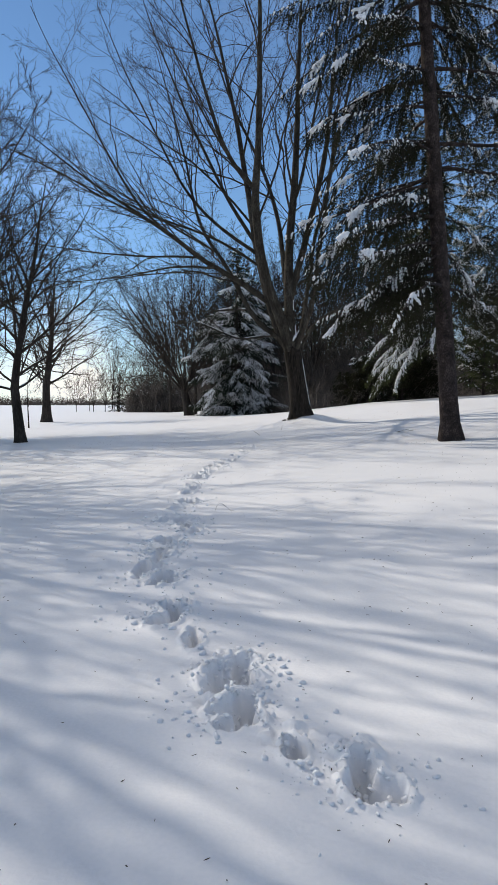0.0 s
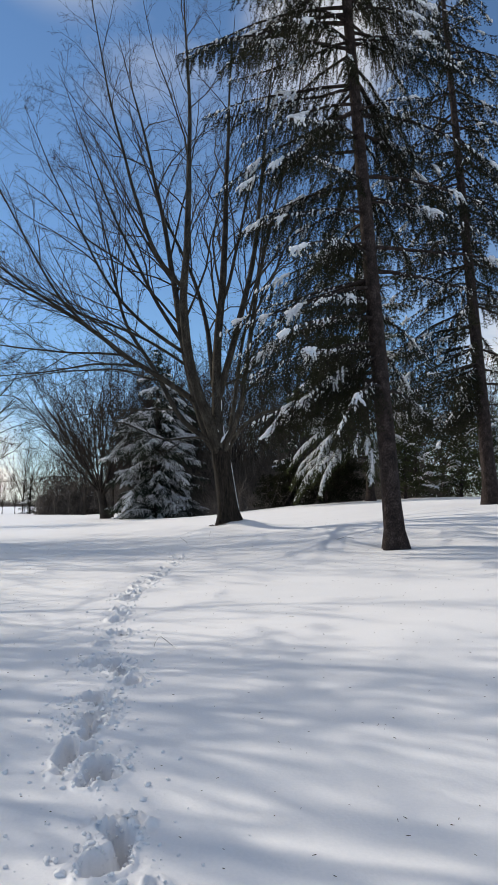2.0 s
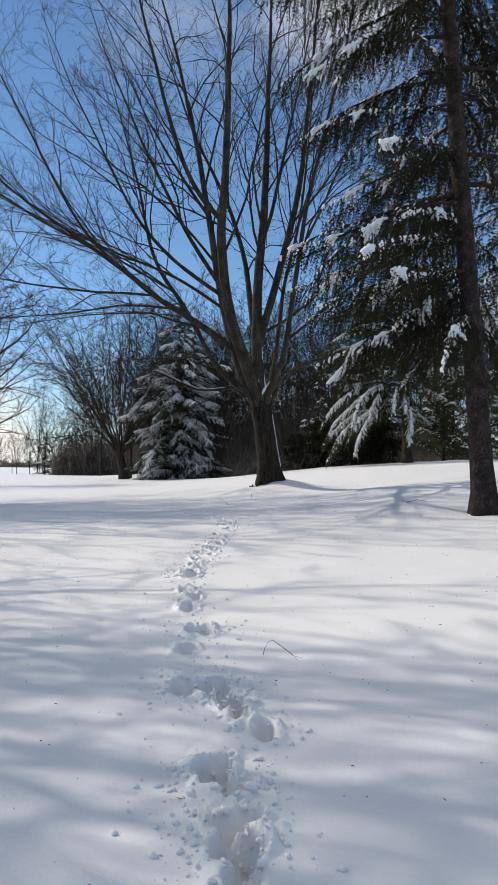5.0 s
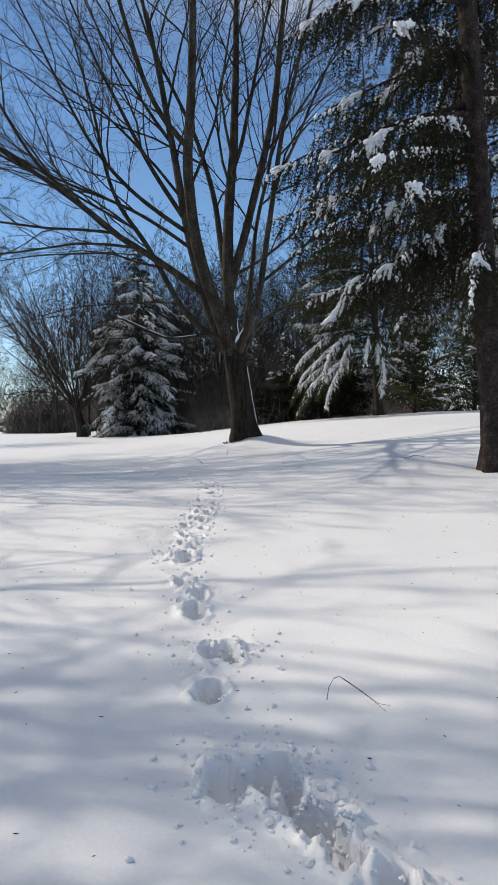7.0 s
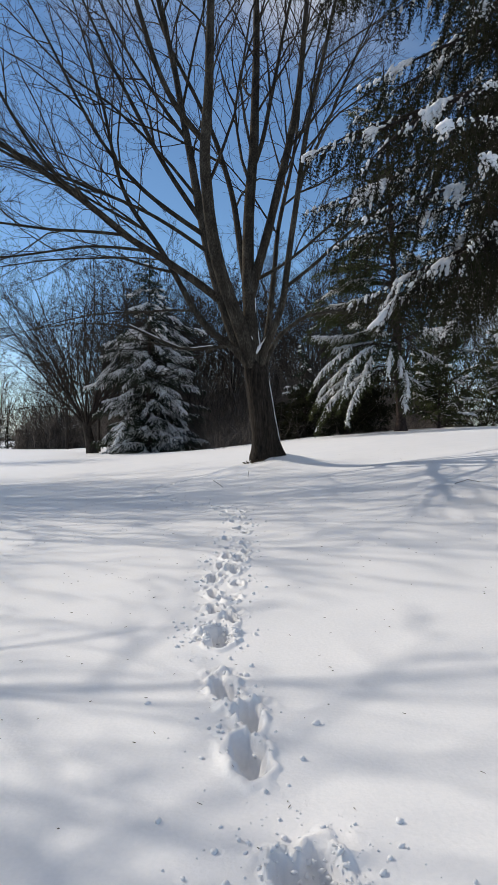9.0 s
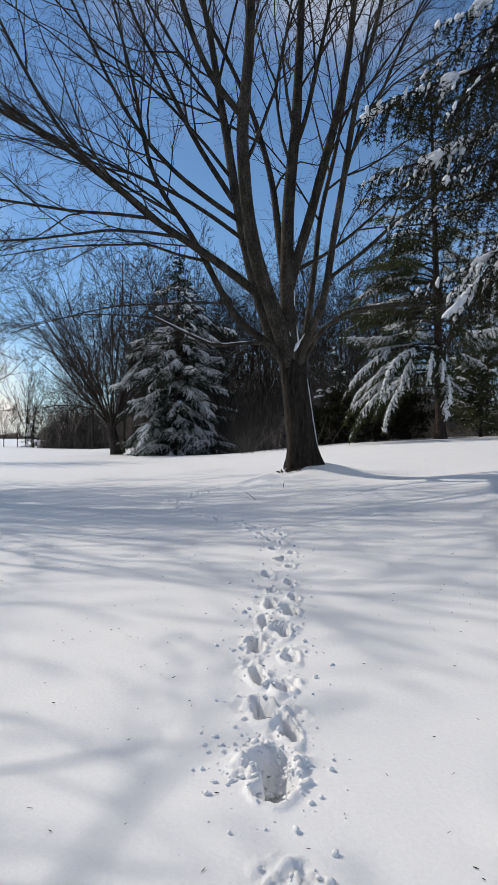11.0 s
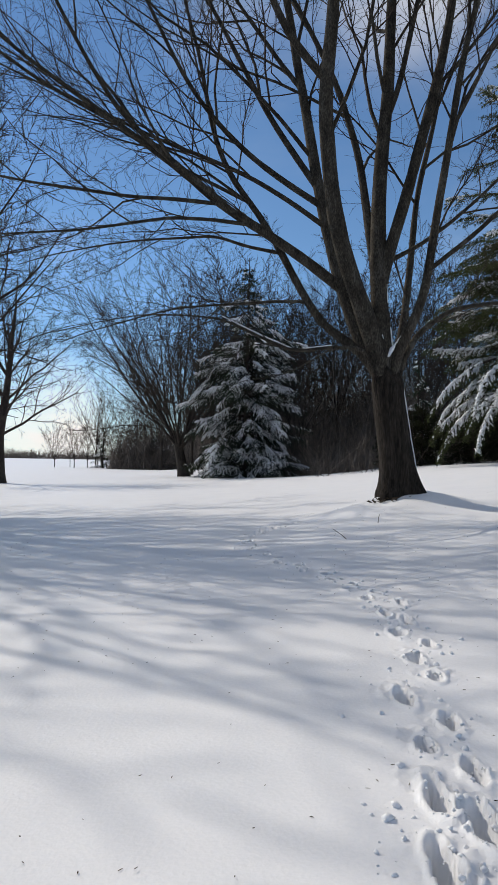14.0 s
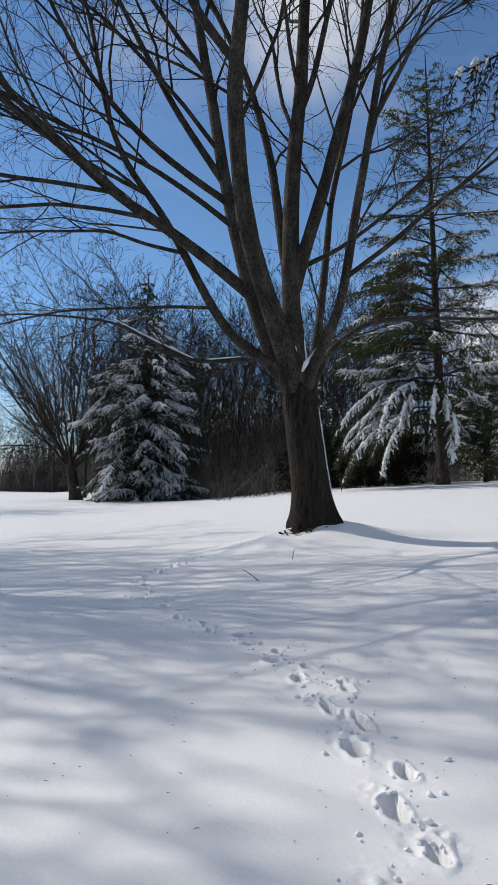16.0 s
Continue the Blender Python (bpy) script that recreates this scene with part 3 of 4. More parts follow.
    fork_off(n, 8.6, ((0, 40), (2.0, 32), (6, 36)), 6, 6.5, 0.042)
    limb(0.36, 2.72, ((0, 42), (0.6, 32), (1.0, 46), (1.8, 58), (2.8, 82), (8, 84)), 18, 8.0, 0.075, spec=side)
    # snow packed in the crotch and blown on the lee of the trunk
    snow = Geo()

    def strip(path, reach, off, r):
        """Wind-packed snow along the side of a limb or the trunk."""
        n = 14
        u = np.linspace(0, reach, n)
        at = np.stack([np.interp(u, np.arange(len(path)), path[:, k]) for k in range(3)], -1) + np.array(off) + rng.normal(0, 0.008, (n, 3))
        snow.tube(at, r * np.sin(np.linspace(0.2, 2.99, n)) ** 0.5 * rng.uniform(0.7, 1.2, n), 7)

    strip(np.array([(0.42, -0.06, 0.05), (0.30, -0.08, 0.5), (0.12, -0.1, 1.6), (-0.03, -0.1, 2.4)]), 3, (0, 0, 0), 0.014)

    def seam(path, reach, ang, r0, r1, size):
        """Snow lodged along one side of a limb, from its foot up."""
        n = 16
        u = np.linspace(0, reach, n)
        off = np.array([math.cos(radians(ang)), math.sin(radians(ang)), 0.0])
        at = np.stack([np.interp(1 + u, np.arange(len(path)), path[:, k]) for k in range(3)], -1) + off * np.linspace(r0, r1, n)[:, None]
        snow.tube(at + rng.normal(0, 0.005, (n, 3)), size * np.linspace(1, 0.25, n) * rng.uniform(0.75, 1.25, n), 7)

    seam(a, 1.2, -32, 0.20, 0.165, 0.02)
    seam(m, 1.7, -28, 0.205, 0.18, 0.026)
    seam(f, 0.35, 200, 0.12, 0.10, 0.026)
    seam(g, 0.25, -70, 0.10, 0.09, 0.05)
    lodge = np.array([(-0.42 + 0.07, -0.24, 2.86), (-0.42 + 0.14, -0.25, 3.02), (-0.42 + 0.21, -0.2, 3.12)])
    snow.tube(lodge, [0.02, 0.05, 0.02], 8)
    c = low[2:6] + (0, 0, 0.05)
    snow.tube(c, 0.026 * np.sin(np.linspace(0.15, 2.99, 4)) ** 0.5, 6, 0.6)
    part("snow_load", snow, BOUGH_SNOW, top, "white snow packed into the crotch", "stuff")


maple()

# ---- spruces beside the walk ----
SPRUCE_SPEC = dict(sprays=8.0, bare=0.12, spray=0.27, sag=-0.95, step=0.062, per=5, needle=0.075, wide=0.016, snow=0.9, dust=0.54, lump=0.058, round=True, patch=(0.4, 0.98, 0.03, 0.08), cap=0.32)
SPRUCE_FAR = {**SPRUCE_SPEC, "sprays": 4.6, "step": 0.13, "per": 5, "needle": 0.12, "wide": 0.03, "lump": 0.07, "round": False, "dust": 0.25}


def spruce_boughs(full, tip):
    """Drooping boughs on the sides away from the walk, the lowest hanging far down; thick up to the height full, sparser to the tip."""

    def rows_of(rng):
        rows, z = [], 4.0
        while z < tip:
            room = 0.42 * (tip + 0.6 - z)
            for n in range(4 if z < full else 2):
                a = radians(rng.uniform(75, 240) if n else rng.uniform(-25, 75))
                if n == 1 and z > 7.5:
                    a = radians(rng.uniform(-40, 60))
                rows.append((z + rng.uniform(-0.25, 0.25), a, min(4.3, room) * rng.uniform(0.55, 1.08), rng.uniform(-22, 4), rng.uniform(-46, -8)))
            if z < 15:
                for n in range(2):
                    rows.append((z + rng.uniform(-0.3, 0.3), radians(rng.uniform(140, 238)), min(4.2, room) * rng.uniform(0.6, 1.05), rng.uniform(-22, 2), rng.uniform(-44, -10)))
            if z > 8:
                rows.append((z + 0.4, radians(rng.uniform(-35, 70)), min(3.6, room) * rng.uniform(0.6, 1.05), rng.uniform(-20, 0), rng.uniform(-50, -20)))
            if z > 10.5:
                rows.append((z, radians(rng.uniform(230, 320)), min(2.6, 0.3 * (tip - z) + 0.3), -5, -35))
            z += 0.84
        for n in range(5):
            rows.append((rng.uniform(4.0, 5.4), radians(rng.uniform(165, 232)), rng.uniform(2.8, 3.5), rng.uniform(-26, -12), rng.uniform(-48, -24)))
        return rows

    return rows_of


spruce = conifer("spruce_tree", "tall spruce with a bare dark trunk and drooping snow-laden boughs", 21, 25.0, 0.235, (-2.0, -0.2), spruce_boughs(17.0, 24.5), SPRUCE_SPEC, SPRUCE_BARK, NEEDLES, 20)
spruce.location = spot(SPRUCE)
spruce_2 = conifer("spruce_tree", "tall dark spruce with a bare lower trunk on the snowy bank", 22, 29.0, 0.3, (-2.0, 0.2), spruce_boughs(22.0, 28.5), SPRUCE_FAR, SPRUCE_BARK, NEEDLES, 14)
spruce_2.location = spot(SPRUCE_2)

# ---- young fir on the open snow ----
FIR_SPEC = dict(sprays=5.6, bare=0.1, spray=0.27, sag=-0.4, step=0.11, per=4, needle=0.14, wide=0.034, snow=0.92, dust=0.52, lump=0.082, round=False, patch=(0.4, 0.95, 0.12, 0.32), cap=0.82)
FIR_TOP = {**FIR_SPEC, "snow": 0.15, "dust": 0.12}


def fir_boughs(rng):
    """Broad and ragged to half its height, then drawn in to a thin top with little snow."""
    rows = []
    z = 0.3
    while z < 13.8:
        w = float(np.interp(z, (0, 2, 7.2, 9.4, 11.6, 14.0), (4.9, 4.8, 4.3, 3.1, 1.5, 0.35)))
        for n in range(8 if z < 9 else 5):
            a = rng.uniform(0, 6.283)
            lobe = 0.86 + 0.16 * math.sin(3 * a + 0.9 * z) + rng.uniform(-0.34, 0.16)
            rows.append((z + rng.uniform(-0.2, 0.2), a, w * lobe, rng.uniform(-18, 24), rng.uniform(-56, -6), FIR_TOP if z > 11.6 else FIR_SPEC))
        z += 0.4
    return rows


fir = conifer("fir_tree", "broad conical fir standing in snow, its tiers coated white", 31, 14.3, 0.2, (0.1, 0.0), fir_boughs, FIR_SPEC, SPRUCE_BARK, FIR_NEEDLES, 10)
fir.location = spot(FIR)

# ---- pine at the wood's edge ----
PINE_SPEC = dict(sprays=5.0, bare=0.34, spray=0.27, sag=-0.22, step=0.10, per=4, needle=0.15, wide=0.034, snow=0.6, dust=0.3, lump=0.075, round=False, patch=(0.45, 0.95, 0.1, 0.3), cap=0.7)
PINE_LOW = {**PINE_SPEC, "sprays": 7.0, "bare": 0.25, "spray": 0.2, "sag": -0.6, "snow": 1.0, "dust": 0.42, "lump": 0.08, "patch": (0.5, 0.9, 0.15, 0.35), "cap": 0.7}
PINE_TOP = {**PINE_SPEC, "bare": 0.25, "snow": 0.2, "dust": 0.12}


def pine_boughs(rng):
    """A skirt of long snow-covered boughs drooping to the ground, then open level whorls with gaps, short and rising at the top."""
    rows = []
    for z in (2.9, 3.4, 4.0, 4.6):
        for a, ln in ((165, 5.6), (188, 6.3), (210, 6.0), (250, 4.2)):
            rows.append((z + rng.uniform(-0.2, 0.2), radians(a + rng.uniform(-12, 12)), ln * rng.uniform(0.8, 1.05), rng.uniform(2, 20), rng.uniform(-78, -58), PINE_LOW))
        rows.append((z, radians(rng.uniform(-60, 60)), rng.uniform(2.6, 3.6), rng.uniform(0, 10), rng.uniform(-50, -30), PINE_LOW))
    z = 5.1
    while z < 19.2:
        far = float(np.interp(z, (5, 7, 11, 15, 19.5), (5.0, 4.6, 4.0, 2.8, 0.9)))
        turn = rng.uniform(0, 6.28)
        for n in range(6 if z < 7 else 5):
            a = turn + 6.283 * n / 5 + rng.uniform(-0.3, 0.3)
            up = 16 if z > 15 else 0
            rows.append((z + rng.uniform(-0.15, 0.15), a, far * rng.uniform(0.5, 1.2), rng.uniform(-2, 16) + up, rng.uniform(-22, 6) + up, PINE_LOW if z < 6.3 else PINE_TOP if z > 13 else PINE_SPEC))
        z += rng.uniform(0.85, 1.2) if z < 15 else 0.62
    for n in range(18):
        rows.append((rng.uniform(5.6, 11.0), radians(rng.uniform(150, 228)), rng.uniform(3.6, 5.6), rng.uniform(-2, 10), rng.uniform(-34, -8)))
    return rows


pine = conifer("pine_tree", "tall slender pine with long snow-covered lower boughs", 41, 20.5, 0.26, (-1.0, 0.0), pine_boughs, PINE_SPEC, SPRUCE_BARK, PINE_NEEDLES, 12)
pine.location = spot(PINE)


def small_boughs(rng):
    return [(z, rng.uniform(0, 6.283), 2.2 * (1 - z / 6.4) * rng.uniform(0.8, 1.1), 5, -18) for z in np.linspace(0.3, 6.0, 60)]


small = conifer("young_spruce", "small dark spruce at the far wood's edge", 33, 6.3, 0.1, (0, 0), small_boughs, {**FIR_SPEC, "sprays": 3.5, "snow": 0.2, "step": 0.16, "wide": 0.05}, SPRUCE_BARK, FIR_NEEDLES, 8, False)
small.location = spot((-20.5, 112))
for x, y, r, s in ((-17.6, 118, 130, 1), (-13.6, 116, 210, 1), (-10.6, 113, 70, 1), (8.6, 52.0, 20, 1.0)):
    copy_thing(small, Matrix.Translation(spot((x, y), 0.1)) @ pose(0, 0, 0, 0, 0, r) @ Matrix.Scale(s, 4))


def cedar_boughs(rng):
    return [(z, rng.uniform(0, 6.283), 2.1 * (1 - (z / 5.6) ** 2) * rng.uniform(0.6, 1.15) + 0.2, rng.uniform(20, 55), rng.uniform(-30, 20)) for z in np.linspace(0.1, 4.9, 64)]


cedar = conifer("cedar_shrub", "bushy dark green cedar shrub dusted with snow", 35, 5.2, 0.09, (0, 0), cedar_boughs, {**FIR_SPEC, "sprays": 4.0, "sag": -0.2, "snow": 0.25, "dust": 0.15, "lump": 0.09, "step": 0.18, "per": 3, "needle": 0.15, "wide": 0.055}, SPRUCE_BARK, PINE_NEEDLES, 8, False)
cedar.location = spot((15.2, 46.0), 0.1)
for x, y, r, s in ((17.2, 49.5, 60, 1.35), (19.0, 46.0, 120, 1.1), (21.8, 48.5, 200, 1.3), (24.6, 46.5, 300, 1.2), (28.0, 48.0, 20, 1.3)):
    copy_thing(cedar, Matrix.Translation(spot((x, y), 0.1)) @ pose(0, 0, 0, 0, 0, r) @ Matrix.Scale(s, 4))

# dark shrubs added to stand for the deep shade below the pine's boughs
def hollow_boughs(rng):
    return [(z, rng.uniform(0, 6.283), 1.9 * (1.02 - (z / 3.6) ** 2) ** 0.5 * rng.uniform(0.75, 1.05), rng.uniform(10, 50), rng.uniform(-40, 10)) for z in np.linspace(0.1, 3.4, 70)]


hollow_shade = conifer("shade_shrub", "low dense dark shrub added as the deep shade under the pine", 36, 3.5, 0.07, (0, 0), hollow_boughs, {**FIR_SPEC, "sprays": 5.0, "snow": 0.0, "dust": 0.004, "step": 0.15, "per": 3, "needle": 0.15, "wide": 0.07}, SPRUCE_BARK, NEEDLES, 8, False)
hollow_shade.location = spot((10.3, 47.6), 0.1)
for x, y, r, s in ((8.2, 49.5, 40, 0.9), (12.0, 48.6, 110, 1.0), (6.9, 50.5, 220, 0.7)):
    copy_thing(hollow_shade, Matrix.Translation(spot((x, y), 0.1)) @ pose(0, 0, 0, 0, 0, r) @ Matrix.Scale(s, 4))

# ---- bare trees round the field ----
NEAR = [(9, 0.50, 26, 56, 0.04, 0.12), (8, 0.48, 24, 52, 0.05, 0.12), (5, 0.46, 22, 50, 0.05, 0.2)]
DENSE = [(10, 0.48, 22, 50, 0.06, 0.1), (8, 0.46, 22, 50, 0.06, 0.1), (12, 0.5, 22, 50, 0.06, 0.1)]
FARTHER = [(8, 0.48, 22, 50, 0.08, 0.1), (7, 0.46, 22, 50, 0.08, 0.1), (11, 0.5, 22, 50, 0.06, 0.1)]
LIGHT = [(7, 0.48, 22, 46, 0.1, 0.1), (5, 0.48, 22, 48, 0.1, 0.1), (9, 0.5, 22, 50, 0.08, 0.1)]
tree_a = bare_tree("lawn_tree", "medium leafless tree with low spreading limbs in snow", "bare trees", 51, 12.2, 0.22, 2.3, 17, 1.0, NEAR, GREY_BARK, (-0.25, 0), 0.26, leader=True)
tree_a.location = spot(TREE_A)
tree_b = bare_tree("lawn_tree", "large leafless tree with a stout dark trunk", "bare trees", 52, 14.5, 0.34, 2.9, 16, 0.9, NEAR, GREY_BARK, thick=0.24, least=0.0049, leader=True)
tree_b.location = spot(TREE_B)
tree_c = bare_tree("lawn_tree", "leafless vase-shaped tree at the wood's edge", "bare trees", 53, 17.0, 0.38, 2.4, 20, 0.8, DENSE, GREY_BARK, (-0.5, 0), 0.22, 0.006)
tree_c.location = spot(TREE_C)
tree_d = bare_tree("lawn_tree", "slim leafless tree standing in deep snow", "bare trees", 54, 11.5, 0.2, 2.4, 13, 0.7, NEAR, GREY_BARK, thick=0.24, leader=True)
tree_d.location = spot((-11.0, 16.3))
# this tree and its copies are added, mostly unseen, to cast crown shadows
shade_tree = bare_tree("lawn_tree", "broad leafless tree added beside the view to shade the snow", "bare trees", 55, 13.0, 0.22, 2.6, 12, 0.95, DENSE, GREY_BARK, thick=0.33, least=0.006)
shade_tree.location = spot((-14.6, 30.5))
shade_tree.scale = (1.22, 1.22, 1.22)
copy_thing(shade_tree, Matrix.Translation(spot((-14.4, 13.8))) @ pose(0, 0, 0, 0, 0, 170) @ Matrix.Scale(1.5 / 1.22, 4))
copy_thing(shade_tree, Matrix.Translation(spot((-11.8, 12.7))) @ pose(0, 0, 0, 0, 0, 20) @ Matrix.Scale(1.05 / 1.22, 4))
copy_thing(shade_tree, Matrix.Translation(spot((-17.5, 31.5))) @ pose(0, 0, 0, 0, 0, 310) @ Matrix.Scale(1.5 / 1.22, 4))
copy_thing(shade_tree, Matrix.Translation(spot((-13.2, 13.0))) @ pose(0, 0, 0, 0, 0, 60) @ Matrix.Scale(1.35 / 1.22, 4))
copy_thing(shade_tree, Matrix.Translation(spot((-16.0, 34.5))) @ pose(0, 0, 0, 0, 0, 250) @ Matrix.Scale(1.4 / 1.22, 4))

wood = [bare_tree("woodland_tree", "tall leafless tree in the dark wood", "woodland trees", 60 + n, 18.0, 0.17, 2.6 + 0.9 * n, 7, 0.5, FARTHER, GREY_BARK, thick=0.42, least=0.010) for n in range(3)]
wood += [bare_tree("woodland_tree", "slim leafless tree deep in the wood", "woodland trees", 66 + n, 18.5, 0.14, 3.0, 7, 0.45, LIGHT, GREY_BARK, thick=0.45, least=0.012) for n in range(2)]
wood += [bare_tree("woodland_tree", "thin young leafless tree beside the field", "woodland trees", 69, 7.5, 0.07, 1.2, 6, 0.4, LIGHT, GREY_BARK, thick=0.45, least=0.012)]
rng = np.random.default_rng(5)
rows = [(-2.5 + 40.0 * (n + rng.uniform(0, 1)) / 26, rng.uniform(65, 76), n % 3) for n in range(26) if n < 15 or n % 2]
rows += [(-4.0 + 56.0 * (n + rng.uniform(0, 1)) / 42, rng.uniform(78, 100), 3 + n % 2) for n in range(42) if n < 18 or n % 3 == 0]
rows += [(-24.0 + 22.0 * (n + rng.uniform(0, 1)) / 18, rng.uniform(112, 145), 3 + n % 2) for n in range(18)]
rows += [(-28.0 + 20.0 * (n + rng.uniform(0, 1)) / 9, rng.uniform(112, 128), 5) for n in range(9)]
rows += [(-11.5, 104, 2), (-5.2, 69, 1), (-3.4, 66, 2), (-1.2, 64.5, 0), (2.0, 66, 1)]
first = set()
for x, y, n in rows:
    m = Matrix.Translation(spot((x, y))) @ pose(0, 0, 0, 0, 0, rng.uniform(0, 360)) @ Matrix.Scale(rng.uniform(0.8, 1.12) * (0.72 if y > 104 and n < 5 else 1), 4)
    if n not in first:
        wood[n].matrix_basis = m
        first.add(n)
    else:
        copy_thing(wood[n], m @ Matrix.Scale(1 / wood[n].scale[0], 4))


def brush(name, label, seed, count, x0, x1, y0, y1, low, high, thick, stray=0.35):
    rng = np.random.default_rng(seed)
    g, slim = Geo(), []
    for _ in range(count):
        x, y = rng.uniform(x0, x1), rng.uniform(y0, y1)
        ln = low + (high - low) * rng.random() ** 1.6
        p = wander((x, y, float(land(x, y)) - 0.05), (rng.normal(0, stray), rng.normal(0, stray), 1), ln, 4, rng, 0.16)
        r = thick * rng.uniform(0.5, 1.4) * np.linspace(1, 0.3, 5)
        g.tube(p, r, 3)
        for c in range(12):
            i = int(rng.integers(1, 5))
            way = unit(rng.normal(0, 0.8, 3) + (0, 0, 0.6)) * ln * rng.uniform(0.15, 0.45)
            slim.append((np.array([p[i], p[i] + way]), np.array([max(r[i] * 0.55, thick * 0.4), 0])))
    g.slim(slim, rng)
    tagged(part(name, g, BRUSH), label, "brush", kind="stuff")


brush("undergrowth", "dense brown leafless undergrowth at the wood's edge", 71, 3400, -2.5, 22, 61, 80, 1.2, 6.5, 0.018, 0.5)
brush("undergrowth", "tall thin leafless thicket behind the fir", 75, 900, -4, 14, 63, 76, 4.5, 10.5, 0.024, 0.3)
brush("undergrowth", "open brown undergrowth in the wood", 77, 700, 22, 40, 61, 80, 1.0, 4.0, 0.018, 0.5)
brush("undergrowth", "dense leafless thicket deep in the wood", 76, 2400, -5, 26, 82, 108, 1.5, 8.5, 0.05, 0.35)
brush("undergrowth", "far dense leafless wood closing the view", 78, 2200, -3, 46, 110, 122, 3.0, 12.0, 0.12, 0.3)
brush("undergrowth", "low brown brush under the pine", 72, 900, 2.5, 20, 47, 58, 0.6, 3.4, 0.013, 0.7)
brush("far_hedgerow", "distant dark leafless hedgerow across the field", 73, 2600, -330, -60, 480, 520, 3, 7, 0.2, 0.6)
brush("far_thicket", "distant leafless saplings beside the field", 74, 4200, -19, -2, 106, 140, 0.8, 6.5, 0.045, 0.45)

# saplings with stakes on the open snow
for x, y, hh in ((-21.5, 113.0, 5.5), (-18.6, 112.0, 5.0), (-27.5, 122.0, 9.0), (-13.7, 44.0, 3.2)):
    g, rg = Geo(), np.random.default_rng(int(x * -10))
    p = wander((0, 0, 0), (0, 0, 1), hh, 6, rg, 0.03)
    lev = [[], []]
    sprout(p, 0.05 * np.linspace(1, 0.15, 7), 0, [(10, 0.35, 25, 45, 0.1, 0.35), (4, 0.4, 25, 45, 0.1, 0.2)], rg, lev)
    g.tube(p, 0.05 * np.linspace(1, 0.15, 7), 6)
    top = thing("sapling", "thin young leafless tree on the open snow", "tree", "saplings")
    top.location = spot((x, y))
    part("trunk", g, GREY_BARK, top)
    g = Geo()
    for some in lev:
        for q, r in some:
            g.tube(q, r, 3)
    part("twigwork", g, TWIG_BARK, top, kind="stuff")


# ---- snow ground with the trodden trail ----
TRAIL = [(0.42, 2.0), (0.40, 2.4), (0.27, 2.9), (-0.02, 3.35), (-0.38, 4.08), (-0.64, 5.1), (-0.95, 6.3), (-0.88, 7.2), (-0.75, 8.1), (-1.0, 8.75), (-0.95, 10.2), (-0.95, 11.2),
         (-0.90, 12.6), (-0.75, 14.0), (-0.42, 15.7), (-0.1, 17.5), (0.03, 19.1), (-0.2, 20.4), (-0.75, 21.8), (-1.2, 24.0), (-1.25, 25.0), (-0.6, 26.6), (0.4, 27.4)]


def axis(fine0, fine1, step, low, high, growth=1.09):
    mid = list(np.arange(fine0, fine1 + 1e-6, step))
    s, v = step, mid[-1]
    up = []
    while v < high:
        s *= growth
        v += s
        up.append(v)
    s, v = step, mid[0]
    down = []
    while v > low:
        s *= growth
        v -= s
        down.append(v)
    return np.array(down[::-1] + mid + up)


def value_noise(x, y, size, seed):
    """Smooth noise in -1..1 with features of that size."""
    r = np.random.default_rng(seed).uniform(-1, 1, (257, 257))
    u, v = np.asarray(x) / size, np.asarray(y) / size
    i, j = np.floor(u).astype(int), np.floor(v).astype(int)
    a, b = u - i, v - j
    a, b = a * a * (3 - 2 * a), b * b * (3 - 2 * b)
    i, j, i1, j1 = i % 257, j % 257, (i + 1) % 257, (j + 1) % 257
    return (r[i, j] * (1 - a) + r[i1, j] * a) * (1 - b) + (r[i, j1] * (1 - a) + r[i1, j1] * a) * b


trail_x, trail_y = np.array([p[0] for p in TRAIL]), np.array([p[1] for p in TRAIL])
along = np.r_[0, np.cumsum(np.hypot(np.diff(trail_x), np.diff(trail_y)))]
us, ys = axis(-0.46, 0.46, 0.013, -2500, 2500, 1.18), axis(1.8, 25.0, 0.02, -400, 4000, 1.18)
gu, gy = np.meshgrid(us, ys)


def bend(y):
    """Where the fine columns of the sheet follow the trail."""
    return np.interp(y, trail_y[:-2], trail_x[:-2])


gx = gu + bend(gy) * np.exp(-((gu / 30) ** 2))
gz = land(gx, gy)
near = np.exp(-((gx / 60) ** 2) - ((gy - 15) / 60) ** 2)
gz += near * (0.022 * value_noise(gx, gy, 2.3, 1) + 0.010 * value_noise(gx + 0.4 * gy, gy * 1.8, 0.9, 2))
gz += near * 0.006 * value_noise(gx, gy, 0.28, 3)

# snow banked against the foot of the maple
gz += 0.13 * np.exp(-(((gx - MAPLE[0] - 0.55) / 0.5) ** 2) - ((gy - MAPLE[1] + 0.1) / 0.6) ** 2)

rng = np.random.default_rng(8)
dent = np.zeros_like(gz)
rough = np.zeros_like(gz)
rim = np.zeros_like(gz)
foot_prints = []
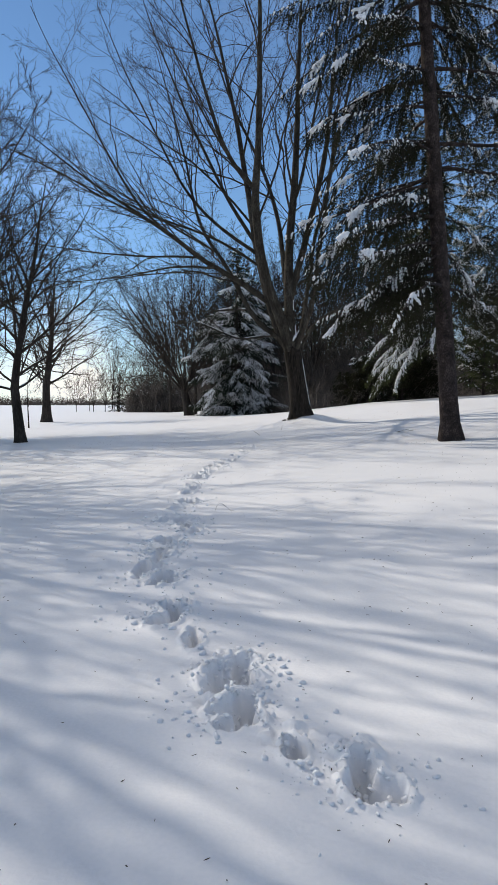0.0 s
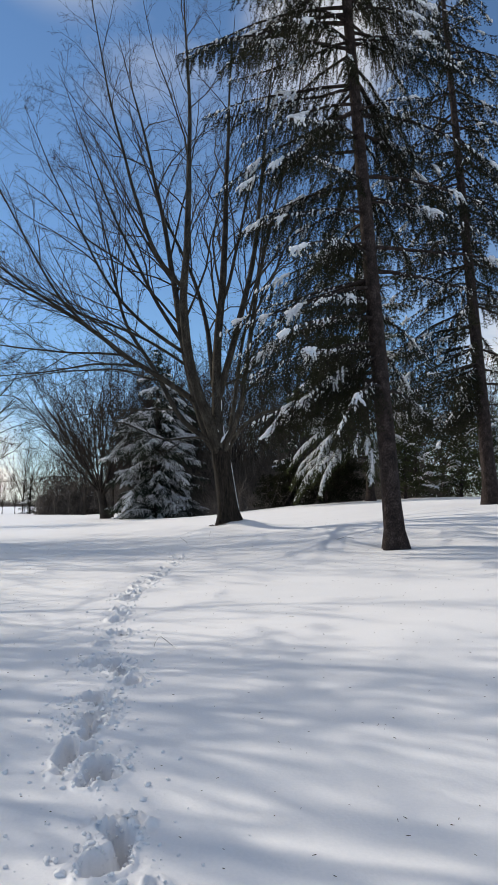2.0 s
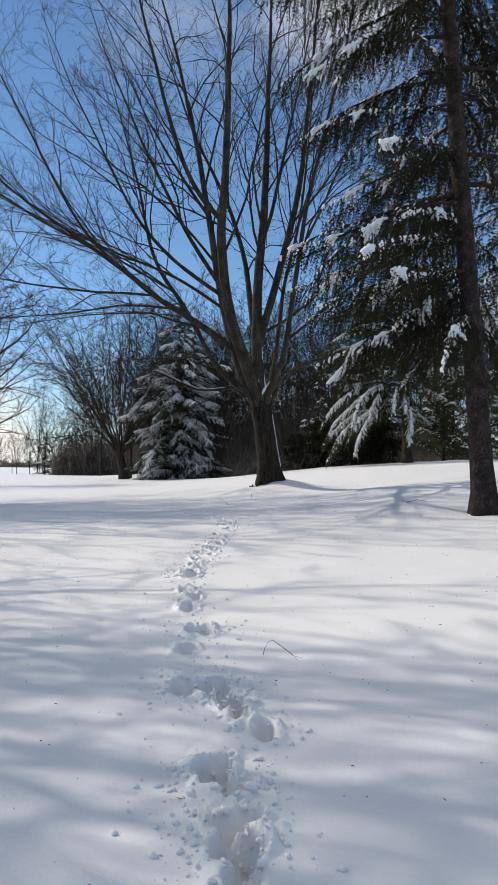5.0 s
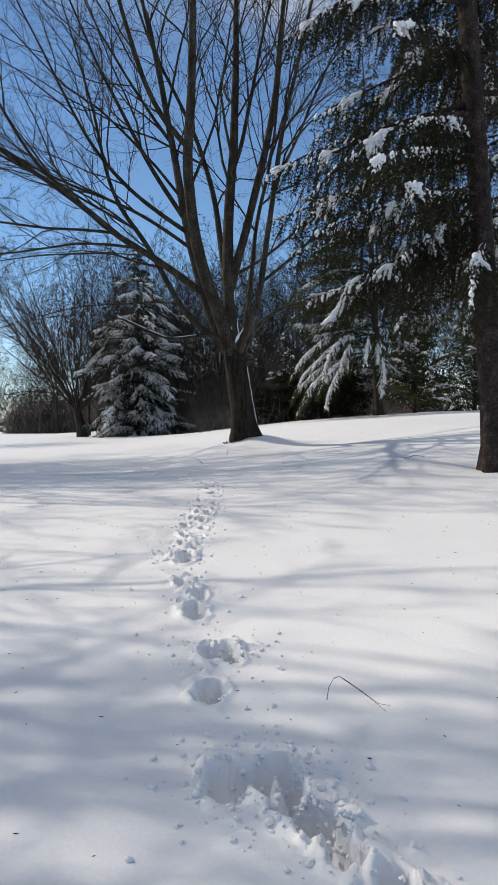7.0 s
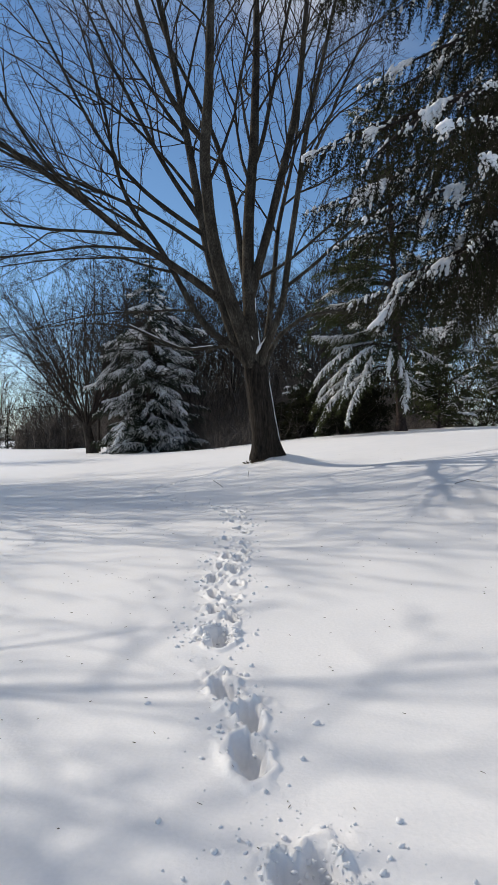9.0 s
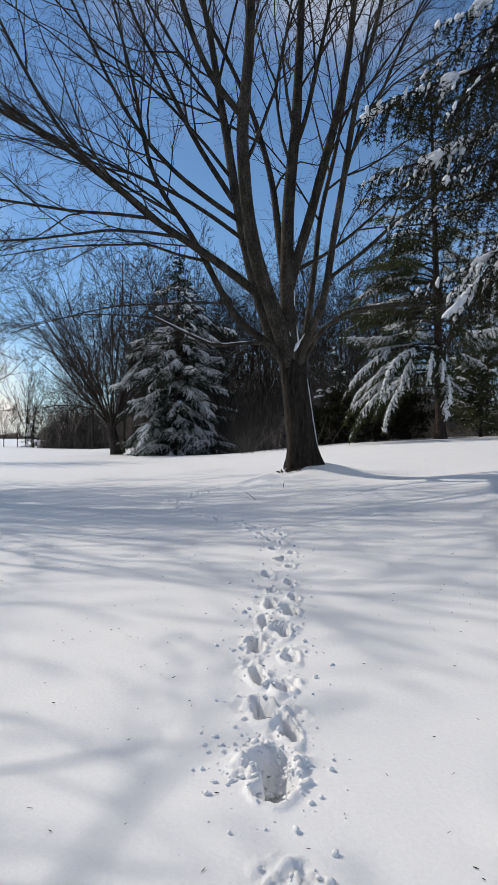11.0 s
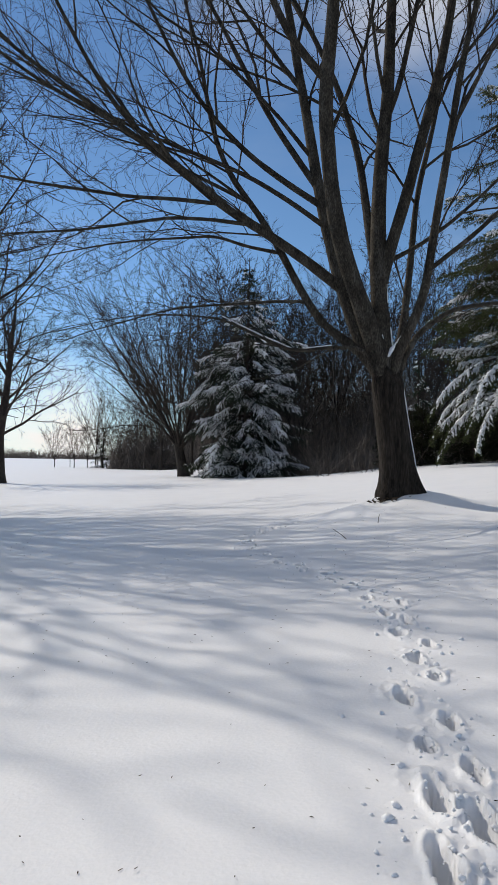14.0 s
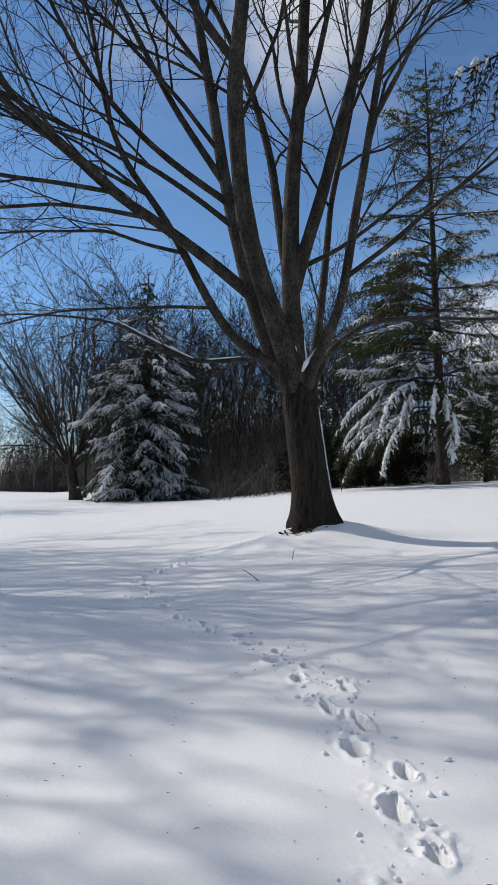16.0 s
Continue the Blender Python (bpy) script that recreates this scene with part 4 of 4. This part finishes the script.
# landing pits of the bounding gait: place, width and length
BOUNDS = [(0.49, 2.74, 0.22, 0.30), (0.20, 2.98, 0.10, 0.20), (-0.05, 3.36, 0.26, 0.46), (-0.17, 3.78, 0.14, 0.36), (-0.02, 3.95, 0.22, 0.50), (-0.37, 4.51, 0.11, 0.36),
          (-0.60, 5.02, 0.30, 0.50), (-0.73, 5.90, 0.22, 0.40), (-0.94, 6.22, 0.12, 0.60), (-0.84, 6.28, 0.12, 0.24), (-0.86, 6.54, 0.13, 0.28), (-0.85, 6.88, 0.17, 0.40),
          (-0.88, 7.36, 0.24, 0.46), (-0.62, 7.86, 0.14, 0.34), (-0.72, 8.08, 0.14, 0.16), (-0.77, 8.32, 0.17, 0.20), (-1.03, 8.60, 0.15, 0.36), (-0.85, 8.62, 0.22, 0.34),
          (-1.00, 9.50, 0.15, 0.34), (-0.90, 10.10, 0.36, 0.52), (-0.96, 10.93, 0.15, 0.42), (-0.89, 11.35, 0.13, 0.36), (-0.97, 11.72, 0.14, 0.42), (-0.90, 12.70, 0.19, 0.48)]
for x, y, wide, long in BOUNDS:
    if wide > 0.16:
        # a wide landing: several paws, one over another
        for n in range(6):
            foot_prints.append((x + rng.uniform(-0.34, 0.34) * wide, y + rng.uniform(-0.36, 0.36) * long, rng.uniform(0.05, 0.085), rng.uniform(0.06, 0.12), rng.uniform(0.14, 0.28), 1.0))
    else:
        foot_prints.append((x, y, wide * 0.5, long * 0.46, rng.uniform(0.17, 0.24), 0.9))
s, k = float(np.interp(13.1, trail_y[:20], along[:20])), 0
while s < along[-1] - 0.6:
    x, y = float(np.interp(s, along, trail_x)), float(np.interp(s, along, trail_y))
    k += 1
    far = float(smooth01(y, 18.5, 20.5))
    foot_prints.append((x + (0.08 if k % 2 else -0.08) + rng.normal(0, 0.03), y, rng.uniform(0.036, 0.056), rng.uniform(0.08, 0.17) * (1 - 0.4 * far), rng.uniform(0.19, 0.26) * (1 - 0.4 * far), 0.9 if y < 15.5 else 0.5 if y < 19.5 else 0.25))
    s += rng.uniform(0.2, 0.33) if y < 16 else rng.uniform(0.27, 0.4)
for x, y, rx, ry, deep, messy in foot_prints:
    j0, j1 = np.searchsorted(ys, [y - 0.8, y + 0.8])
    i0, i1 = np.searchsorted(us, [x - float(bend(y)) - 0.7, x - float(bend(y)) + 0.7])
    px, py = gx[j0:j1, i0:i1] - x, gy[j0:j1, i0:i1] - y
    wob = 0.2 * value_noise(px + x, py + y, 0.05, 4) + 0.3 * value_noise(px + x, py + y, 0.1, 5)
    d = np.sqrt((px / rx) ** 2 + (py / ry) ** 2) + wob
    dent[j0:j1, i0:i1] += deep * (1 - smooth01(d, 0.25 if messy > 0.95 else 0.5, 1.22 if messy > 0.95 else 1.12))
    rim[j0:j1, i0:i1] = np.maximum(rim[j0:j1, i0:i1], (0.008 + 0.012 * messy) * np.exp(-((d - 1.35) ** 2) / 0.08))
    # thrown snow lies mostly beyond the pit
    d2 = np.sqrt((px / (rx + 0.10)) ** 2 + ((py - 0.10) / (ry + 0.10)) ** 2)
    rough[j0:j1, i0:i1] = np.maximum(rough[j0:j1, i0:i1], messy * (1 - smooth01(d2, 0.55, 1.25)))
dent = 0.27 * (1 - np.exp(-dent / 0.2))
crumbs = 0.35 * value_noise(gx, gy, 0.085, 6) + 0.6 * value_noise(gx, gy, 0.05, 7) + 0.5 * value_noise(gx, gy, 0.03, 14)
crumbs = np.sign(crumbs) * np.abs(crumbs) ** 0.75
rough *= np.clip(0.6 + 0.9 * value_noise(gx, gy, 0.22, 13), 0, 1)
gz += -dent + rim + rough * np.exp(-dent / 0.05) * 0.05 * np.maximum(crumbs, -0.3) + 0.036 * crumbs * smooth01(dent, 0.02, 0.07)
ny, nx = gz.shape
ground = Geo()
jj, ii = np.meshgrid(np.arange(ny - 1), np.arange(nx - 1), indexing="ij")
a = jj * nx + ii
ground.add(np.stack([gx, gy, gz], -1).reshape(-1, 3), np.stack([a, a + 1, a + nx + 1, a + nx], -1).reshape(-1, 4))
tagged(part("ground", ground, SNOW), "deep sunlit snow with a trodden trail and branch shadows", "snow", kind="structure")


def snow_top(x, y):
    """The height of the snow sheet near the walk."""
    return float(gz[min(np.searchsorted(ys, y), ny - 1), min(np.searchsorted(us, x - float(bend(y))), nx - 1)])


# thrown clods of snow beside the trail
g = Geo()
rng = np.random.default_rng(9)
at, size = [], []
for x, y, rx, ry, deep, messy in foot_prints:
    for _ in range(int(6 + 34 * messy)):
        ox, oy = x + rng.normal(-0.03, 0.10 + rx), y + 0.06 + rng.normal(0, 0.12 + ry * 0.6)
        r = (0.003 + 0.017 * rng.random() ** 4) * (1.3 if rng.random() < 0.12 else 1)
        at.append((ox, oy, snow_top(ox, oy) + r * 0.3))
        size.append(r)
    # crumbled edges and floors of the pits
    for _ in range(int(34 * messy)):
        turn, out = rng.uniform(0, 6.283), rng.uniform(0.2, 1.55)
        ox, oy = x + math.cos(turn) * rx * out, y + math.sin(turn) * ry * out
        r = 0.004 + 0.010 * rng.random() ** 2
        at.append((ox, oy, snow_top(ox, oy) - r * 0.15))
        size.append(r)
g.lumps(np.array(at), np.array(size), rng, 0.8, None, 0.28, (0.8, 1.4))
tagged(part("snow_clods", g, SNOW), "small clods of snow thrown beside the trail", "snow", kind="stuff")

# bits of bark and seed strewn on the snow
g = Geo()
for _ in range(2000):
    x, y = rng.uniform(-6, 6), 1.5 + 28 * rng.random() ** 1.2
    s = rng.uniform(0.004, 0.013)
    c = np.array([x, y, snow_top(x, y) + 0.004])
    w = np.array([rng.normal(), rng.normal(), 0.15 * rng.normal()])
    w = unit(w) * s
    g.tube([c - w, c, c + w], [0.001, rng.uniform(0.0012, 0.003), 0.001], 4)
for _ in range(70):
    x, y = MAPLE[0] - 0.35 + rng.normal(0, 0.16), MAPLE[1] - 0.42 + rng.normal(0, 0.13)
    c = np.array([x, y, float(land(x, y)) + rng.uniform(0.0, 0.05)])
    w = unit(rng.normal(0, 1, 3) * (1, 1, 0.5)) * rng.uniform(0.02, 0.07)
    g.tube([c - w, c, c + w], [0.004, rng.uniform(0.008, 0.02), 0.004], 5)
tagged(part("bark_litter", g, DEBRIS), "tiny dark bits of bark and seed on snow", "litter", kind="stuff")


# ---- sticks ----
def stick(label, runs):
    """runs: polylines with a radius."""
    top = thing("fallen_twig", label, "twig", "fallen twigs")
    top.location = runs[0][0][0]
    o = np.array(runs[0][0][0], float)
    for n, (pts, r) in enumerate(runs):
        g = Geo()
        g.tube(np.array(pts, float) - o, np.linspace(r, r * 0.5, len(pts)), 5)
        part("stem" if n == 0 else "side_shoot", g, DEBRIS, top)


zs = snow_top(-0.3, 9.2)
stick("thin bent dark twig standing hooked in the snow", [
    ([(-0.45, 9.28, zs - 0.01), (-0.43, 9.31, zs + 0.05), (-0.40, 9.33, zs + 0.085)], 0.0022),
    ([(-0.40, 9.33, zs + 0.085), (-0.37, 9.33, zs + 0.095), (-0.31, 9.23, zs + 0.07), (-0.24, 9.12, zs + 0.03), (-0.19, 9.1, zs + 0.025)], 0.0019),
    ([(-0.37, 9.33, zs + 0.095), (-0.28, 9.17, zs + 0.05), (-0.22, 9.07, zs + 0.012)], 0.0019)])
zs = float(land(1.2, 25.4))
stick("short twig stub poking out of the snow", [([(1.17, 25.4, zs - 0.05), (1.18, 25.4, zs + 0.08), (1.2, 25.4, zs + 0.16)], 0.008)])
zs = float(land(0.3, 24.0))
stick("thin dark twig slanting out of the snow", [([(0.42, 23.85, zs - 0.04), (0.3, 23.95, zs + 0.07), (0.16, 24.05, zs + 0.16)], 0.008)])
zs = float(land(4.4, 20.0))
stick("small dark twig lying on the snow", [([(4.2, 20.0, zs - 0.01), (4.45, 20.0, zs + 0.06), (4.75, 19.95, zs)], 0.007)])
